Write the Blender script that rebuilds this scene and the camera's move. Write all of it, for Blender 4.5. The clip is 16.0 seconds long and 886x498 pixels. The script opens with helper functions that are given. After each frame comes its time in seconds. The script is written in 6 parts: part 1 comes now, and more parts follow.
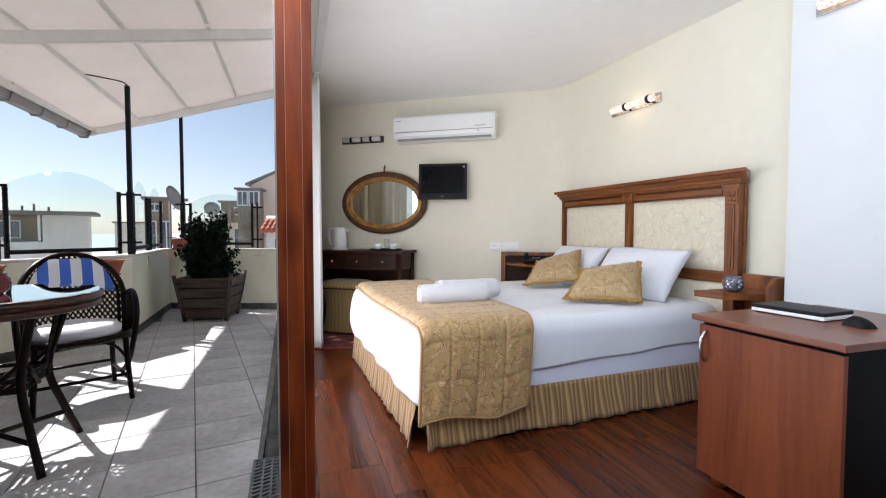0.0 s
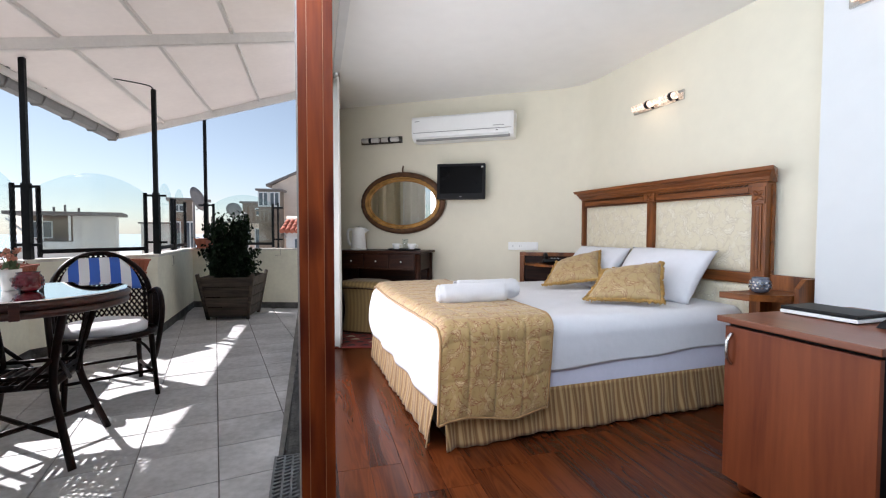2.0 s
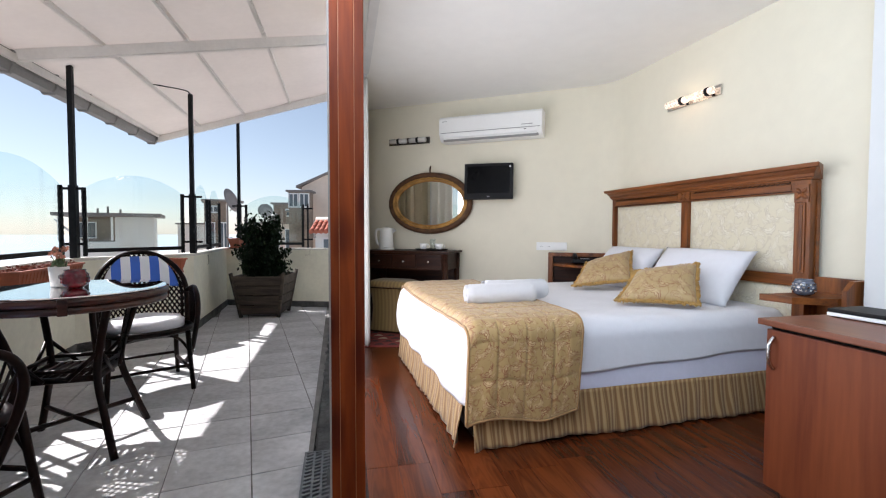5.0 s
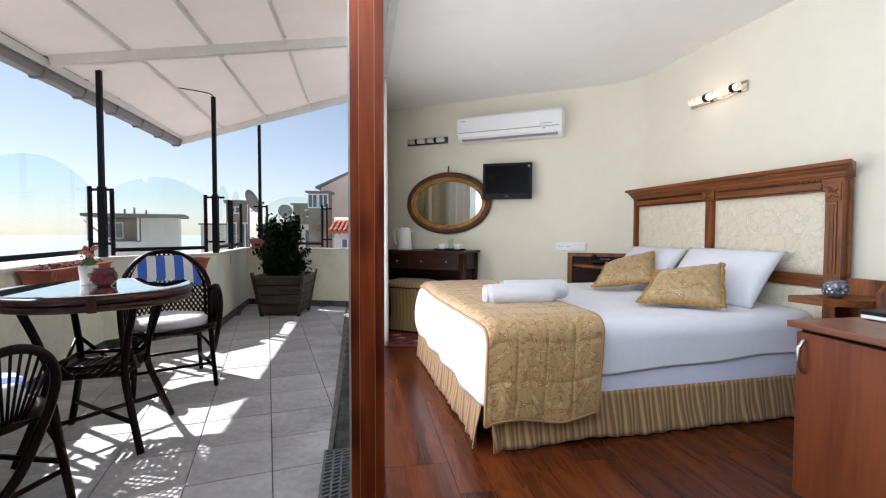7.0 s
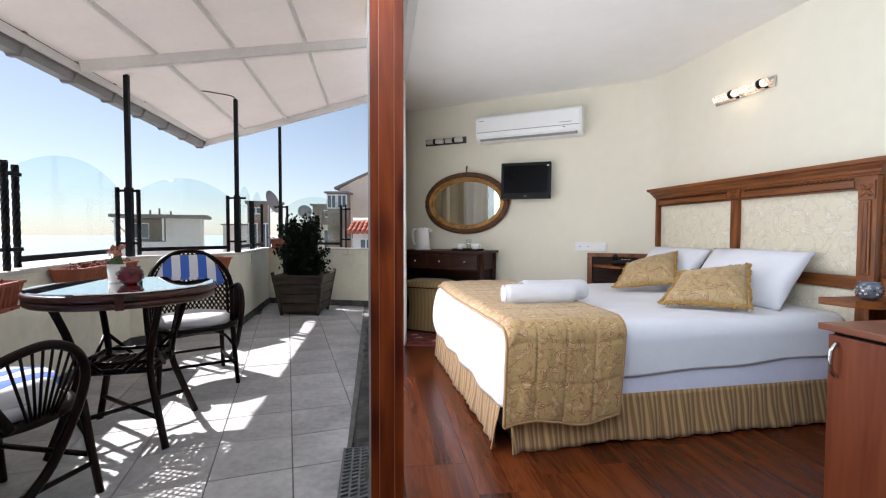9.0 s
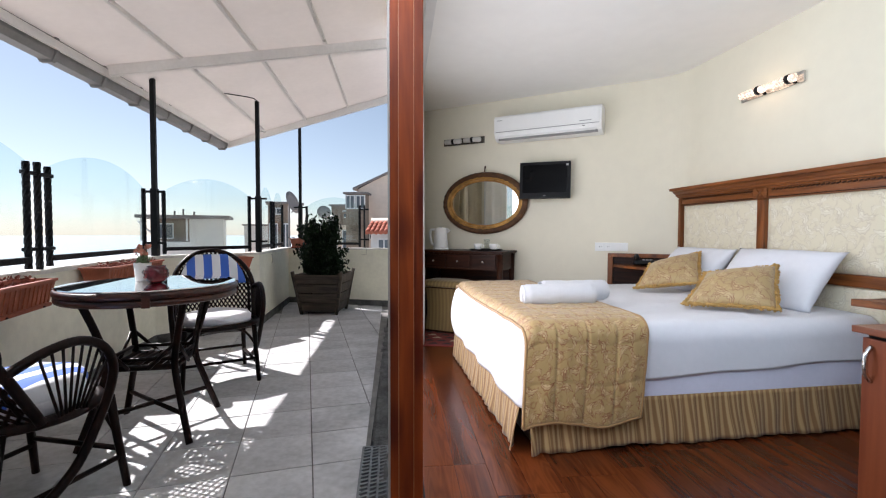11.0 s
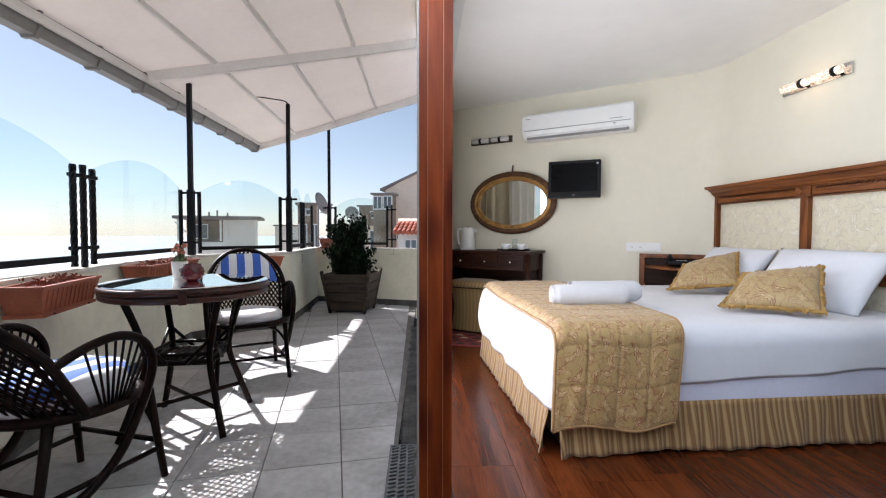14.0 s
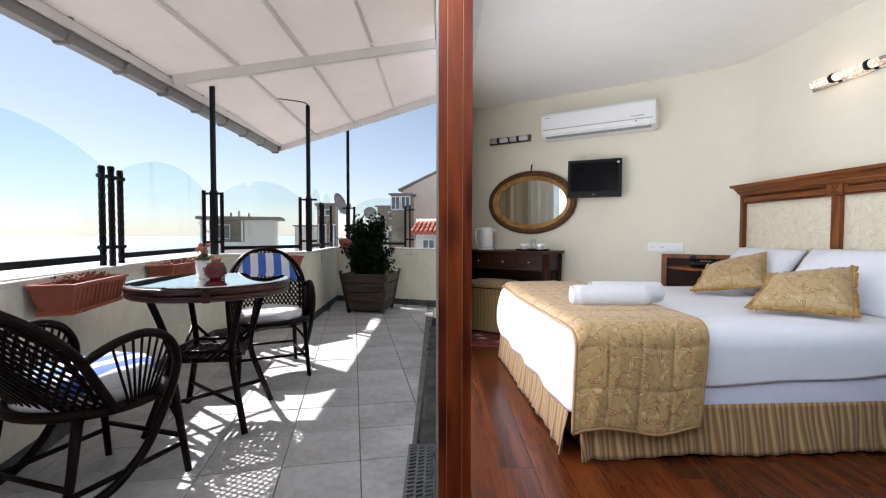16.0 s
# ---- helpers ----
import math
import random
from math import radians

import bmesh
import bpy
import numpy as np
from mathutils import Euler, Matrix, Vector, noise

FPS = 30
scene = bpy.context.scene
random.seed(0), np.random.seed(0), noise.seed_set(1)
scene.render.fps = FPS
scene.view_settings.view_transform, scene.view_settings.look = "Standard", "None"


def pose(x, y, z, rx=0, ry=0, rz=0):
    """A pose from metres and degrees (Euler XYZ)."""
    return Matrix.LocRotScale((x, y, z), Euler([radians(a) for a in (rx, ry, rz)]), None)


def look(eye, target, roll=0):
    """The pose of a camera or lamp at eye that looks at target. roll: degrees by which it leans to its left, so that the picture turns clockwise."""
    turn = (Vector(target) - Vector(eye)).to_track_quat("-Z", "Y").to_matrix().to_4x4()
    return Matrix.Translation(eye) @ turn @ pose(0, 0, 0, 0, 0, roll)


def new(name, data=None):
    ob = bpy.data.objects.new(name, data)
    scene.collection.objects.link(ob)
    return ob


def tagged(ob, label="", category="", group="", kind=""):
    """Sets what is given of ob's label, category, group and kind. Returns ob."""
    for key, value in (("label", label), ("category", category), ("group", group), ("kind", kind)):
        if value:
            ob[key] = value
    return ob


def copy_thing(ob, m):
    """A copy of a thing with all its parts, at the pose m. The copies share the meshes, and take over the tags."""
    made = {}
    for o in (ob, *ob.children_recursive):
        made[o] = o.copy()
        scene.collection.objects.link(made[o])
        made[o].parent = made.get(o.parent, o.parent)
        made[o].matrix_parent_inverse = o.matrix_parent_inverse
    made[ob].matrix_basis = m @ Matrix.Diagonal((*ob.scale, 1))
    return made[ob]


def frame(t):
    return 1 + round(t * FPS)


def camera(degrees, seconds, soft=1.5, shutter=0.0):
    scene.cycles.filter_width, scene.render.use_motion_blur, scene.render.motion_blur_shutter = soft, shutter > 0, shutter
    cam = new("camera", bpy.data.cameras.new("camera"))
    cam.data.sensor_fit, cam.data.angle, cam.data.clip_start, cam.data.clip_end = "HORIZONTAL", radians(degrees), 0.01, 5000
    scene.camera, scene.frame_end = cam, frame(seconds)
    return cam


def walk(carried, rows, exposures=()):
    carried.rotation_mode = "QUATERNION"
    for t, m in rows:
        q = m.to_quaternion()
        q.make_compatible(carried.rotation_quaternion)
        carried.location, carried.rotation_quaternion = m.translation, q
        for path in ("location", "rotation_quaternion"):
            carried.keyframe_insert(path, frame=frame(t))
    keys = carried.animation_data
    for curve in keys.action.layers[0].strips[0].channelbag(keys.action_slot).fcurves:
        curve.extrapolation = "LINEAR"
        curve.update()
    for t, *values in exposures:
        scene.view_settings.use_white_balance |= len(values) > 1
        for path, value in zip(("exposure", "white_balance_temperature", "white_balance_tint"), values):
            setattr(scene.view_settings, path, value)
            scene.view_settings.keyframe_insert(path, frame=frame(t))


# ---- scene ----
EXPOSURE = 0.85
cam = camera(88.84, 16.0, soft=1.15)
walk(cam, [
    (0, pose(0.0429, -0.0432, 1.0313, 87.697, -0.056, -17.766)),
    (2, pose(0.0376, -0.0378, 1.0274, 87.752, -0.069, -15.538)),
    (4, pose(0.0322, -0.0324, 1.0235, 87.804, -0.081, -13.316)),
    (6.5, pose(0.0255, -0.0257, 1.0186, 87.866, -0.094, -10.546)),
    (9, pose(0.0188, -0.0189, 1.0137, 87.922, -0.104, -7.778)),
    (11.5, pose(0.0121, -0.0122, 1.0088, 87.974, -0.112, -5.008)),
    (14, pose(0.0054, -0.0054, 1.0039, 88.021, -0.118, -2.231)),
    (16, pose(0.0000, 0.0000, 1.0000, 88.055, -0.122, 0.000)),
], exposures=[(0, EXPOSURE, 6080, 17), (16, EXPOSURE, 6080, 17)])

# world, sun and large lights
SUN_DIR = Vector((-0.81, 0.62, 1.0)).normalized()      # towards the sun
world = bpy.data.worlds.new("sky")
scene.world = world
world.use_nodes = True
wn = world.node_tree.nodes
sky = wn.new("ShaderNodeTexSky")
sky.sky_type = "NISHITA"
sky.sun_disc = False
sky.sun_elevation = math.asin(SUN_DIR.z)
sky.sun_rotation = math.atan2(SUN_DIR.x, SUN_DIR.y)
sky.air_density, sky.dust_density, sky.ozone_density = 0.9, 0.3, 0.5
haze = wn.new("ShaderNodeHueSaturation")              # pale summer haze
haze.inputs["Saturation"].default_value, haze.inputs["Hue"].default_value = 0.68, 0.485
world.node_tree.links.new(sky.outputs[0], haze.inputs["Color"])
world.node_tree.links.new(haze.outputs[0], wn["Background"].inputs[0])
wn["Background"].inputs[1].default_value = 0.064

sun_data = bpy.data.lights.new("sun", "SUN")
sun_data.energy, sun_data.angle, sun_data.color = 5.0, radians(0.5), (1.0, 0.95, 0.87)
sun = new("sun", sun_data)
sun.matrix_world = look(SUN_DIR * 30, (0, 0, 0))

# daylight through the open terrace door beside the camera
door_light = bpy.data.lights.new("door_daylight", "AREA")
door_light.shape, door_light.size, door_light.size_y = "RECTANGLE", 2.3, 0.5
door_light.energy, door_light.color = 27.5, (0.76, 0.91, 1.0)
new("door_daylight", door_light).matrix_world = look((0.03, 0.02, 1.97), (2.0, 0.42, 2.02))
# daylight through the glazed front
window_light = bpy.data.lights.new("window_daylight", "AREA")
window_light.shape, window_light.size, window_light.size_y = "RECTANGLE", 2.3, 1.5
window_light.energy, window_light.color = 18, (1.0, 0.98, 0.95)
new("window_daylight", window_light).matrix_world = look((0.065, 2.60, 0.90), (2.2, 2.60, 0.90))

# ---- materials ----
def mat(name, color, rough=0.5, metal=0.0, var=0.08, scale=6.0, bump=0.0, bump_scale=60.0, stretch=(1, 1, 1), coat=0.0, island=0.0, transmission=0.0, spec=0.5):
    """Base colour with two scales of noise, fine relief and gloss variation."""
    m = bpy.data.materials.new(name)
    m.use_nodes = True
    nt = m.node_tree
    b = nt.nodes["Principled BSDF"]
    tc = nt.nodes.new("ShaderNodeTexCoord")
    mp = nt.nodes.new("ShaderNodeMapping")
    mp.inputs["Scale"].default_value = stretch
    nt.links.new(tc.outputs["Object"], mp.inputs[0])
    n1 = nt.nodes.new("ShaderNodeTexNoise")
    n1.inputs["Scale"].default_value, n1.inputs["Detail"].default_value = scale, 6
    n2 = nt.nodes.new("ShaderNodeTexNoise")
    n2.inputs["Scale"].default_value, n2.inputs["Detail"].default_value = scale * 9, 3
    for n in (n1, n2):
        nt.links.new(mp.outputs[0], n.inputs["Vector"])
    add = nt.nodes.new("ShaderNodeMath")
    add.operation = "MULTIPLY_ADD"
    nt.links.new(n2.outputs[0], add.inputs[0])
    add.inputs[1].default_value = 0.5
    nt.links.new(n1.outputs[0], add.inputs[2])
    fac = add.outputs[0]
    if island:
        info = nt.nodes.new("ShaderNodeObjectInfo")
        a2 = nt.nodes.new("ShaderNodeMath")
        a2.operation = "MULTIPLY_ADD"
        nt.links.new(info.outputs["Random"], a2.inputs[0])
        a2.inputs[1].default_value = island
        nt.links.new(fac, a2.inputs[2])
        sub = nt.nodes.new("ShaderNodeMath")
        sub.operation = "SUBTRACT"
        nt.links.new(a2.outputs[0], sub.inputs[0])
        sub.inputs[1].default_value = island / 2
        fac = sub.outputs[0]
    ramp = nt.nodes.new("ShaderNodeValToRGB")
    c = Vector(color)
    ramp.color_ramp.elements[0].position, ramp.color_ramp.elements[1].position = 0.35, 1.0
    ramp.color_ramp.elements[0].color = (*[max(0, v * (1 - var * 1.6)) for v in c], 1)
    ramp.color_ramp.elements[1].color = (*[min(1, v * (1 + var)) for v in c], 1)
    nt.links.new(fac, ramp.inputs[0])
    nt.links.new(ramp.outputs[0], b.inputs["Base Color"])
    b.inputs["Roughness"].default_value = rough
    b.inputs["Metallic"].default_value = metal
    b.inputs["Coat Weight"].default_value = coat
    b.inputs["Transmission Weight"].default_value = transmission
    b.inputs["Specular IOR Level"].default_value = spec
    if bump:
        n3 = nt.nodes.new("ShaderNodeTexNoise")
        n3.inputs["Scale"].default_value, n3.inputs["Detail"].default_value = bump_scale, 4
        nt.links.new(mp.outputs[0], n3.inputs["Vector"])
        bp = nt.nodes.new("ShaderNodeBump")
        bp.inputs["Strength"].default_value, bp.inputs["Distance"].default_value = bump, 0.01
        nt.links.new(n3.outputs[0], bp.inputs["Height"])
        nt.links.new(bp.outputs[0], b.inputs["Normal"])
    return m


def wood(name, dark, light, rough=0.35, axis=2, scale=2.0, coat=0.15, random_tone=0.0, bump=0.08, spec=0.35, rings=0.0, knots=0.0):
    """Grained wood; axis is the grain's direction."""
    m = bpy.data.materials.new(name)
    m.use_nodes = True
    nt = m.node_tree
    b = nt.nodes["Principled BSDF"]
    tc = nt.nodes.new("ShaderNodeTexCoord")
    mp = nt.nodes.new("ShaderNodeMapping")
    st = [7.0, 7.0, 7.0]
    st[axis] = 0.55
    mp.inputs["Scale"].default_value = st
    nt.links.new(tc.outputs["Object"], mp.inputs[0])
    info = nt.nodes.new("ShaderNodeObjectInfo")
    off = nt.nodes.new("ShaderNodeVectorMath")
    off.operation = "MULTIPLY_ADD"
    nt.links.new(info.outputs["Random"], off.inputs[0])
    off.inputs[1].default_value = (37, 23, 51)
    nt.links.new(mp.outputs[0], off.inputs[2])
    n = nt.nodes.new("ShaderNodeTexNoise")
    n.inputs["Scale"].default_value, n.inputs["Detail"].default_value, n.inputs["Distortion"].default_value = scale, 2 if rings else 6, 0.6 if rings else 1.4
    nt.links.new(off.outputs[0], n.inputs["Vector"])
    w = nt.nodes.new("ShaderNodeTexNoise")
    w.inputs["Scale"].default_value, w.inputs["Detail"].default_value = scale * 7, 3
    nt.links.new(off.outputs[0], w.inputs["Vector"])
    mix = nt.nodes.new("ShaderNodeMath")
    mix.operation = "MULTIPLY_ADD"
    nt.links.new(w.outputs[0], mix.inputs[0])
    mix.inputs[1].default_value = 0.35
    nt.links.new(n.outputs[0], mix.inputs[2])
    if rings:                                      # arched growth rings
        turns = nt.nodes.new("ShaderNodeMath")
        turns.operation = "MULTIPLY"
        turns.inputs[1].default_value = 95
        nt.links.new(n.outputs[0], turns.inputs[0])
        wave = nt.nodes.new("ShaderNodeMath")
        wave.operation = "SINE"
        nt.links.new(turns.outputs[0], wave.inputs[0])
        ringed = nt.nodes.new("ShaderNodeMath")
        ringed.operation = "MULTIPLY_ADD"
        ringed.inputs[1].default_value = rings
        nt.links.new(wave.outputs[0], ringed.inputs[0])
        nt.links.new(mix.outputs[0], ringed.inputs[2])
        mix = ringed
    tone = nt.nodes.new("ShaderNodeMath")
    tone.operation = "MULTIPLY_ADD"
    nt.links.new(info.outputs["Random"], tone.inputs[0])
    tone.inputs[1].default_value = random_tone
    nt.links.new(mix.outputs[0], tone.inputs[2])
    ramp = nt.nodes.new("ShaderNodeValToRGB")
    ramp.color_ramp.elements[0].position, ramp.color_ramp.elements[1].position = 0.48, 0.88 + random_tone * 0.7
    ramp.color_ramp.elements[0].color, ramp.color_ramp.elements[1].color = (*dark, 1), (*light, 1)
    nt.links.new(tone.outputs[0], ramp.inputs[0])
    nt.links.new(ramp.outputs[0], b.inputs["Base Color"])
    if knots:                                      # dark oval knots, far apart
        km = nt.nodes.new("ShaderNodeMapping")
        km.inputs["Scale"].default_value = (9, 9, 3.6)
        nt.links.new(tc.outputs["Object"], km.inputs[0])
        vo = nt.nodes.new("ShaderNodeTexVoronoi")
        vo.inputs["Scale"].default_value = 1.0
        nt.links.new(km.outputs[0], vo.inputs["Vector"])
        near = nt.nodes.new("ShaderNodeMapRange")
        near.interpolation_type = "SMOOTHSTEP"
        near.inputs["From Min"].default_value, near.inputs["From Max"].default_value = 0.10, 0.42
        near.inputs["To Min"].default_value, near.inputs["To Max"].default_value = knots, 0.0
        nt.links.new(vo.outputs["Distance"], near.inputs["Value"])
        dark_mix = nt.nodes.new("ShaderNodeMix")
        dark_mix.data_type = "RGBA"
        nt.links.new(near.outputs[0], dark_mix.inputs[0])
        nt.links.new(ramp.outputs[0], dark_mix.inputs[6])
        dark_mix.inputs[7].default_value = (dark[0] * 0.6, dark[1] * 0.4, dark[2] * 0.6, 1)
        nt.links.new(dark_mix.outputs[2], b.inputs["Base Color"])
    b.inputs["Roughness"].default_value, b.inputs["Coat Weight"].default_value = rough, coat
    b.inputs["Coat Roughness"].default_value = 0.2
    b.inputs["Specular IOR Level"].default_value = spec
    bp = nt.nodes.new("ShaderNodeBump")
    bp.inputs["Strength"].default_value, bp.inputs["Distance"].default_value = bump, 0.004
    nt.links.new(mix.outputs[0], bp.inputs["Height"])
    nt.links.new(bp.outputs[0], b.inputs["Normal"])
    return m


def brocade(name, ground, figure, line, cell=0.10, rough=0.55, sheen=0.2, lines=1.0):
    """Woven fabric with curled leaves and thin scrolling stems, laid out in the cloth's own metres."""
    m = bpy.data.materials.new(name)
    m.use_nodes = True
    nt = m.node_tree
    b = nt.nodes["Principled BSDF"]

    def op(kind, *args):
        n = nt.nodes.new("ShaderNodeMath")
        n.operation = kind
        for i, a in enumerate(args):
            if isinstance(a, (int, float)):
                n.inputs[i].default_value = a
            else:
                nt.links.new(a, n.inputs[i])
        return n.outputs[0]

    def step(value, lo, hi):
        n = nt.nodes.new("ShaderNodeMapRange")
        n.interpolation_type = "SMOOTHSTEP"
        n.inputs["From Min"].default_value, n.inputs["From Max"].default_value = lo, hi
        nt.links.new(value, n.inputs["Value"])
        return n.outputs[0]

    tc = nt.nodes.new("ShaderNodeTexCoord")
    warp = nt.nodes.new("ShaderNodeTexNoise")
    warp.inputs["Scale"].default_value, warp.inputs["Detail"].default_value = 0.45 / cell, 2
    nt.links.new(tc.outputs["UV"], warp.inputs["Vector"])

    def leaves(pitch, shift):
        mp = nt.nodes.new("ShaderNodeMapping")
        mp.inputs["Scale"].default_value = (1 / pitch,) * 3
        mp.inputs["Location"].default_value = shift
        nt.links.new(tc.outputs["UV"], mp.inputs[0])
        vo = nt.nodes.new("ShaderNodeTexVoronoi")
        vo.voronoi_dimensions = "2D"
        vo.inputs["Scale"].default_value, vo.inputs["Randomness"].default_value = 1.0, 0.75
        nt.links.new(mp.outputs[0], vo.inputs["Vector"])
        loc = nt.nodes.new("ShaderNodeVectorMath")
        loc.operation = "SUBTRACT"
        nt.links.new(mp.outputs[0], loc.inputs[0])
        nt.links.new(vo.outputs["Position"], loc.inputs[1])
        hue = nt.nodes.new("ShaderNodeSeparateColor")
        nt.links.new(vo.outputs["Color"], hue.inputs[0])
        rot = nt.nodes.new("ShaderNodeVectorRotate")
        rot.rotation_type = "Z_AXIS"
        nt.links.new(loc.outputs[0], rot.inputs["Vector"])
        nt.links.new(op("MULTIPLY", hue.outputs[0], 6.283), rot.inputs["Angle"])
        xy = nt.nodes.new("ShaderNodeSeparateXYZ")
        nt.links.new(rot.outputs[0], xy.inputs[0])
        x = xy.outputs[0]
        bent = op("SUBTRACT", op("MULTIPLY_ADD", op("MULTIPLY", x, x), 1.5, xy.outputs[1]), 0.10)
        half = op("MULTIPLY", op("SUBTRACT", 0.27, op("MULTIPLY", x, x)), op("MULTIPLY_ADD", op("SINE", op("MULTIPLY", x, 26.0)), 0.16, 0.62))
        rim = op("SUBTRACT", op("ABSOLUTE", bent), half)
        fill = op("SUBTRACT", 1.0, step(rim, -0.02, 0.02))
        outline = op("SUBTRACT", 1.0, step(op("ABSOLUTE", rim), 0.015, 0.050))
        vein = op("MULTIPLY", op("SUBTRACT", 1.0, step(op("ABSOLUTE", bent), 0.012, 0.035)), fill)
        shade = op("MULTIPLY", fill, step(bent, 0.0, 0.14))
        return fill, op("MAXIMUM", op("MAXIMUM", outline, vein), op("MULTIPLY", shade, 0.55))

    f1, l1 = leaves(cell, (0.0, 0.0, 0.0))
    f2, l2 = leaves(cell * 0.62, (3.7, 1.9, 0.0))
    wave = op("ABSOLUTE", op("SUBTRACT", op("FRACT", op("MULTIPLY", warp.outputs[0], 7.0)), 0.5))
    stem = op("SUBTRACT", 1.0, step(wave, 0.03, 0.09))
    fill = op("MAXIMUM", f1, op("MULTIPLY", f2, 0.6))
    draw = op("MULTIPLY", op("MAXIMUM", l1, op("MAXIMUM", op("MULTIPLY", l2, 0.85), op("MULTIPLY", stem, 0.6))), lines)
    worn = nt.nodes.new("ShaderNodeTexNoise")
    worn.inputs["Scale"].default_value, worn.inputs["Detail"].default_value = 2.2 / cell, 3
    nt.links.new(tc.outputs["UV"], worn.inputs["Vector"])
    draw = op("MULTIPLY", draw, step(worn.outputs[0], 0.25, 0.62))
    cols = []
    for fac, low, high in ((fill, ground, figure), (draw, None, line)):
        mx = nt.nodes.new("ShaderNodeMix")
        mx.data_type = "RGBA"
        nt.links.new(fac, mx.inputs[0])
        if low:
            mx.inputs[6].default_value = (*low, 1)
        else:
            nt.links.new(cols[-1], mx.inputs[6])
        mx.inputs[7].default_value = (*high, 1)
        cols.append(mx.outputs[2])
    nt.links.new(cols[-1], b.inputs["Base Color"])
    b.inputs["Roughness"].default_value, b.inputs["Sheen Weight"].default_value = rough, sheen
    weave = nt.nodes.new("ShaderNodeTexNoise")
    weave.inputs["Scale"].default_value = 240
    nt.links.new(tc.outputs["Object"], weave.inputs["Vector"])
    bp = nt.nodes.new("ShaderNodeBump")
    bp.inputs["Strength"].default_value, bp.inputs["Distance"].default_value = 0.3, 0.003
    nt.links.new(op("ADD", op("MULTIPLY", weave.outputs[0], 0.5), op("MULTIPLY", fill, 0.6)), bp.inputs["Height"])
    nt.links.new(bp.outputs[0], b.inputs["Normal"])
    return m


def thin_canvas(m, share, color):
    """Lets part of the light through a canvas."""
    nt = m.node_tree
    tr = nt.nodes.new("ShaderNodeBsdfTranslucent")
    tr.inputs[0].default_value = (*color, 1)
    mx = nt.nodes.new("ShaderNodeMixShader")
    mx.inputs[0].default_value = share
    nt.links.new(nt.nodes["Principled BSDF"].outputs[0], mx.inputs[1])
    nt.links.new(tr.outputs[0], mx.inputs[2])
    nt.links.new(mx.outputs[0], nt.nodes["Material Output"].inputs[0])
    return m


def stripes(name, stops, width, axis=0, rough=0.8, wobble=0.0):
    """Striped fabric: stops are (share, colour) inside one repeat of the given width."""
    m = bpy.data.materials.new(name)
    m.use_nodes = True
    nt = m.node_tree
    b = nt.nodes["Principled BSDF"]
    tc = nt.nodes.new("ShaderNodeTexCoord")
    sep = nt.nodes.new("ShaderNodeSeparateXYZ")
    nt.links.new(tc.outputs["Object"], sep.inputs[0])
    src = sep.outputs[axis] if axis < 3 else None
    if axis == 3:                                  # along x + y, for cloth that turns a corner
        add = nt.nodes.new("ShaderNodeMath")
        nt.links.new(sep.outputs[0], add.inputs[0])
        nt.links.new(sep.outputs[1], add.inputs[1])
        src = add.outputs[0]
    div = nt.nodes.new("ShaderNodeMath")
    div.operation = "DIVIDE"
    div.inputs[1].default_value = width
    nt.links.new(src, div.inputs[0])
    fr = nt.nodes.new("ShaderNodeMath")
    fr.operation = "FRACT"
    nt.links.new(div.outputs[0], fr.inputs[0])
    ramp = nt.nodes.new("ShaderNodeValToRGB")
    ramp.color_ramp.interpolation = "CONSTANT" if not wobble else "LINEAR"
    e = ramp.color_ramp.elements
    e[0].position, e[0].color = stops[0][0], (*stops[0][1], 1)
    e[1].position, e[1].color = stops[1][0], (*stops[1][1], 1)
    for p, c in stops[2:]:
        k = e.new(p)
        k.color = (*c, 1)
    nt.links.new(fr.outputs[0], ramp.inputs[0])
    nt.links.new(ramp.outputs[0], b.inputs["Base Color"])
    b.inputs["Roughness"].default_value, b.inputs["Sheen Weight"].default_value = rough, 0.2
    weave = nt.nodes.new("ShaderNodeTexNoise")
    weave.inputs["Scale"].default_value = 180
    nt.links.new(tc.outputs["Object"], weave.inputs["Vector"])
    bp = nt.nodes.new("ShaderNodeBump")
    bp.inputs["Strength"].default_value, bp.inputs["Distance"].default_value = 0.2, 0.004
    nt.links.new(weave.outputs[0], bp.inputs["Height"])
    nt.links.new(bp.outputs[0], b.inputs["Normal"])
    return m


def glass(name, tint=(0.93, 0.97, 0.96), rough=0.0, gloss=0.05):
    m = bpy.data.materials.new(name)
    m.use_nodes = True
    nt = m.node_tree
    b = nt.nodes["Principled BSDF"]
    nt.nodes.remove(b)
    out = nt.nodes["Material Output"]
    tr = nt.nodes.new("ShaderNodeBsdfTransparent")
    tr.inputs[0].default_value = (*tint, 1)
    gl = nt.nodes.new("ShaderNodeBsdfGlossy")
    gl.inputs["Color"].default_value = (0.97, 0.97, 0.97, 1)
    gl.inputs["Roughness"].default_value = rough
    mx = nt.nodes.new("ShaderNodeMixShader")
    mx.inputs[0].default_value = gloss
    nt.links.new(tr.outputs[0], mx.inputs[1])
    nt.links.new(gl.outputs[0], mx.inputs[2])
    nt.links.new(mx.outputs[0], out.inputs[0])
    return m


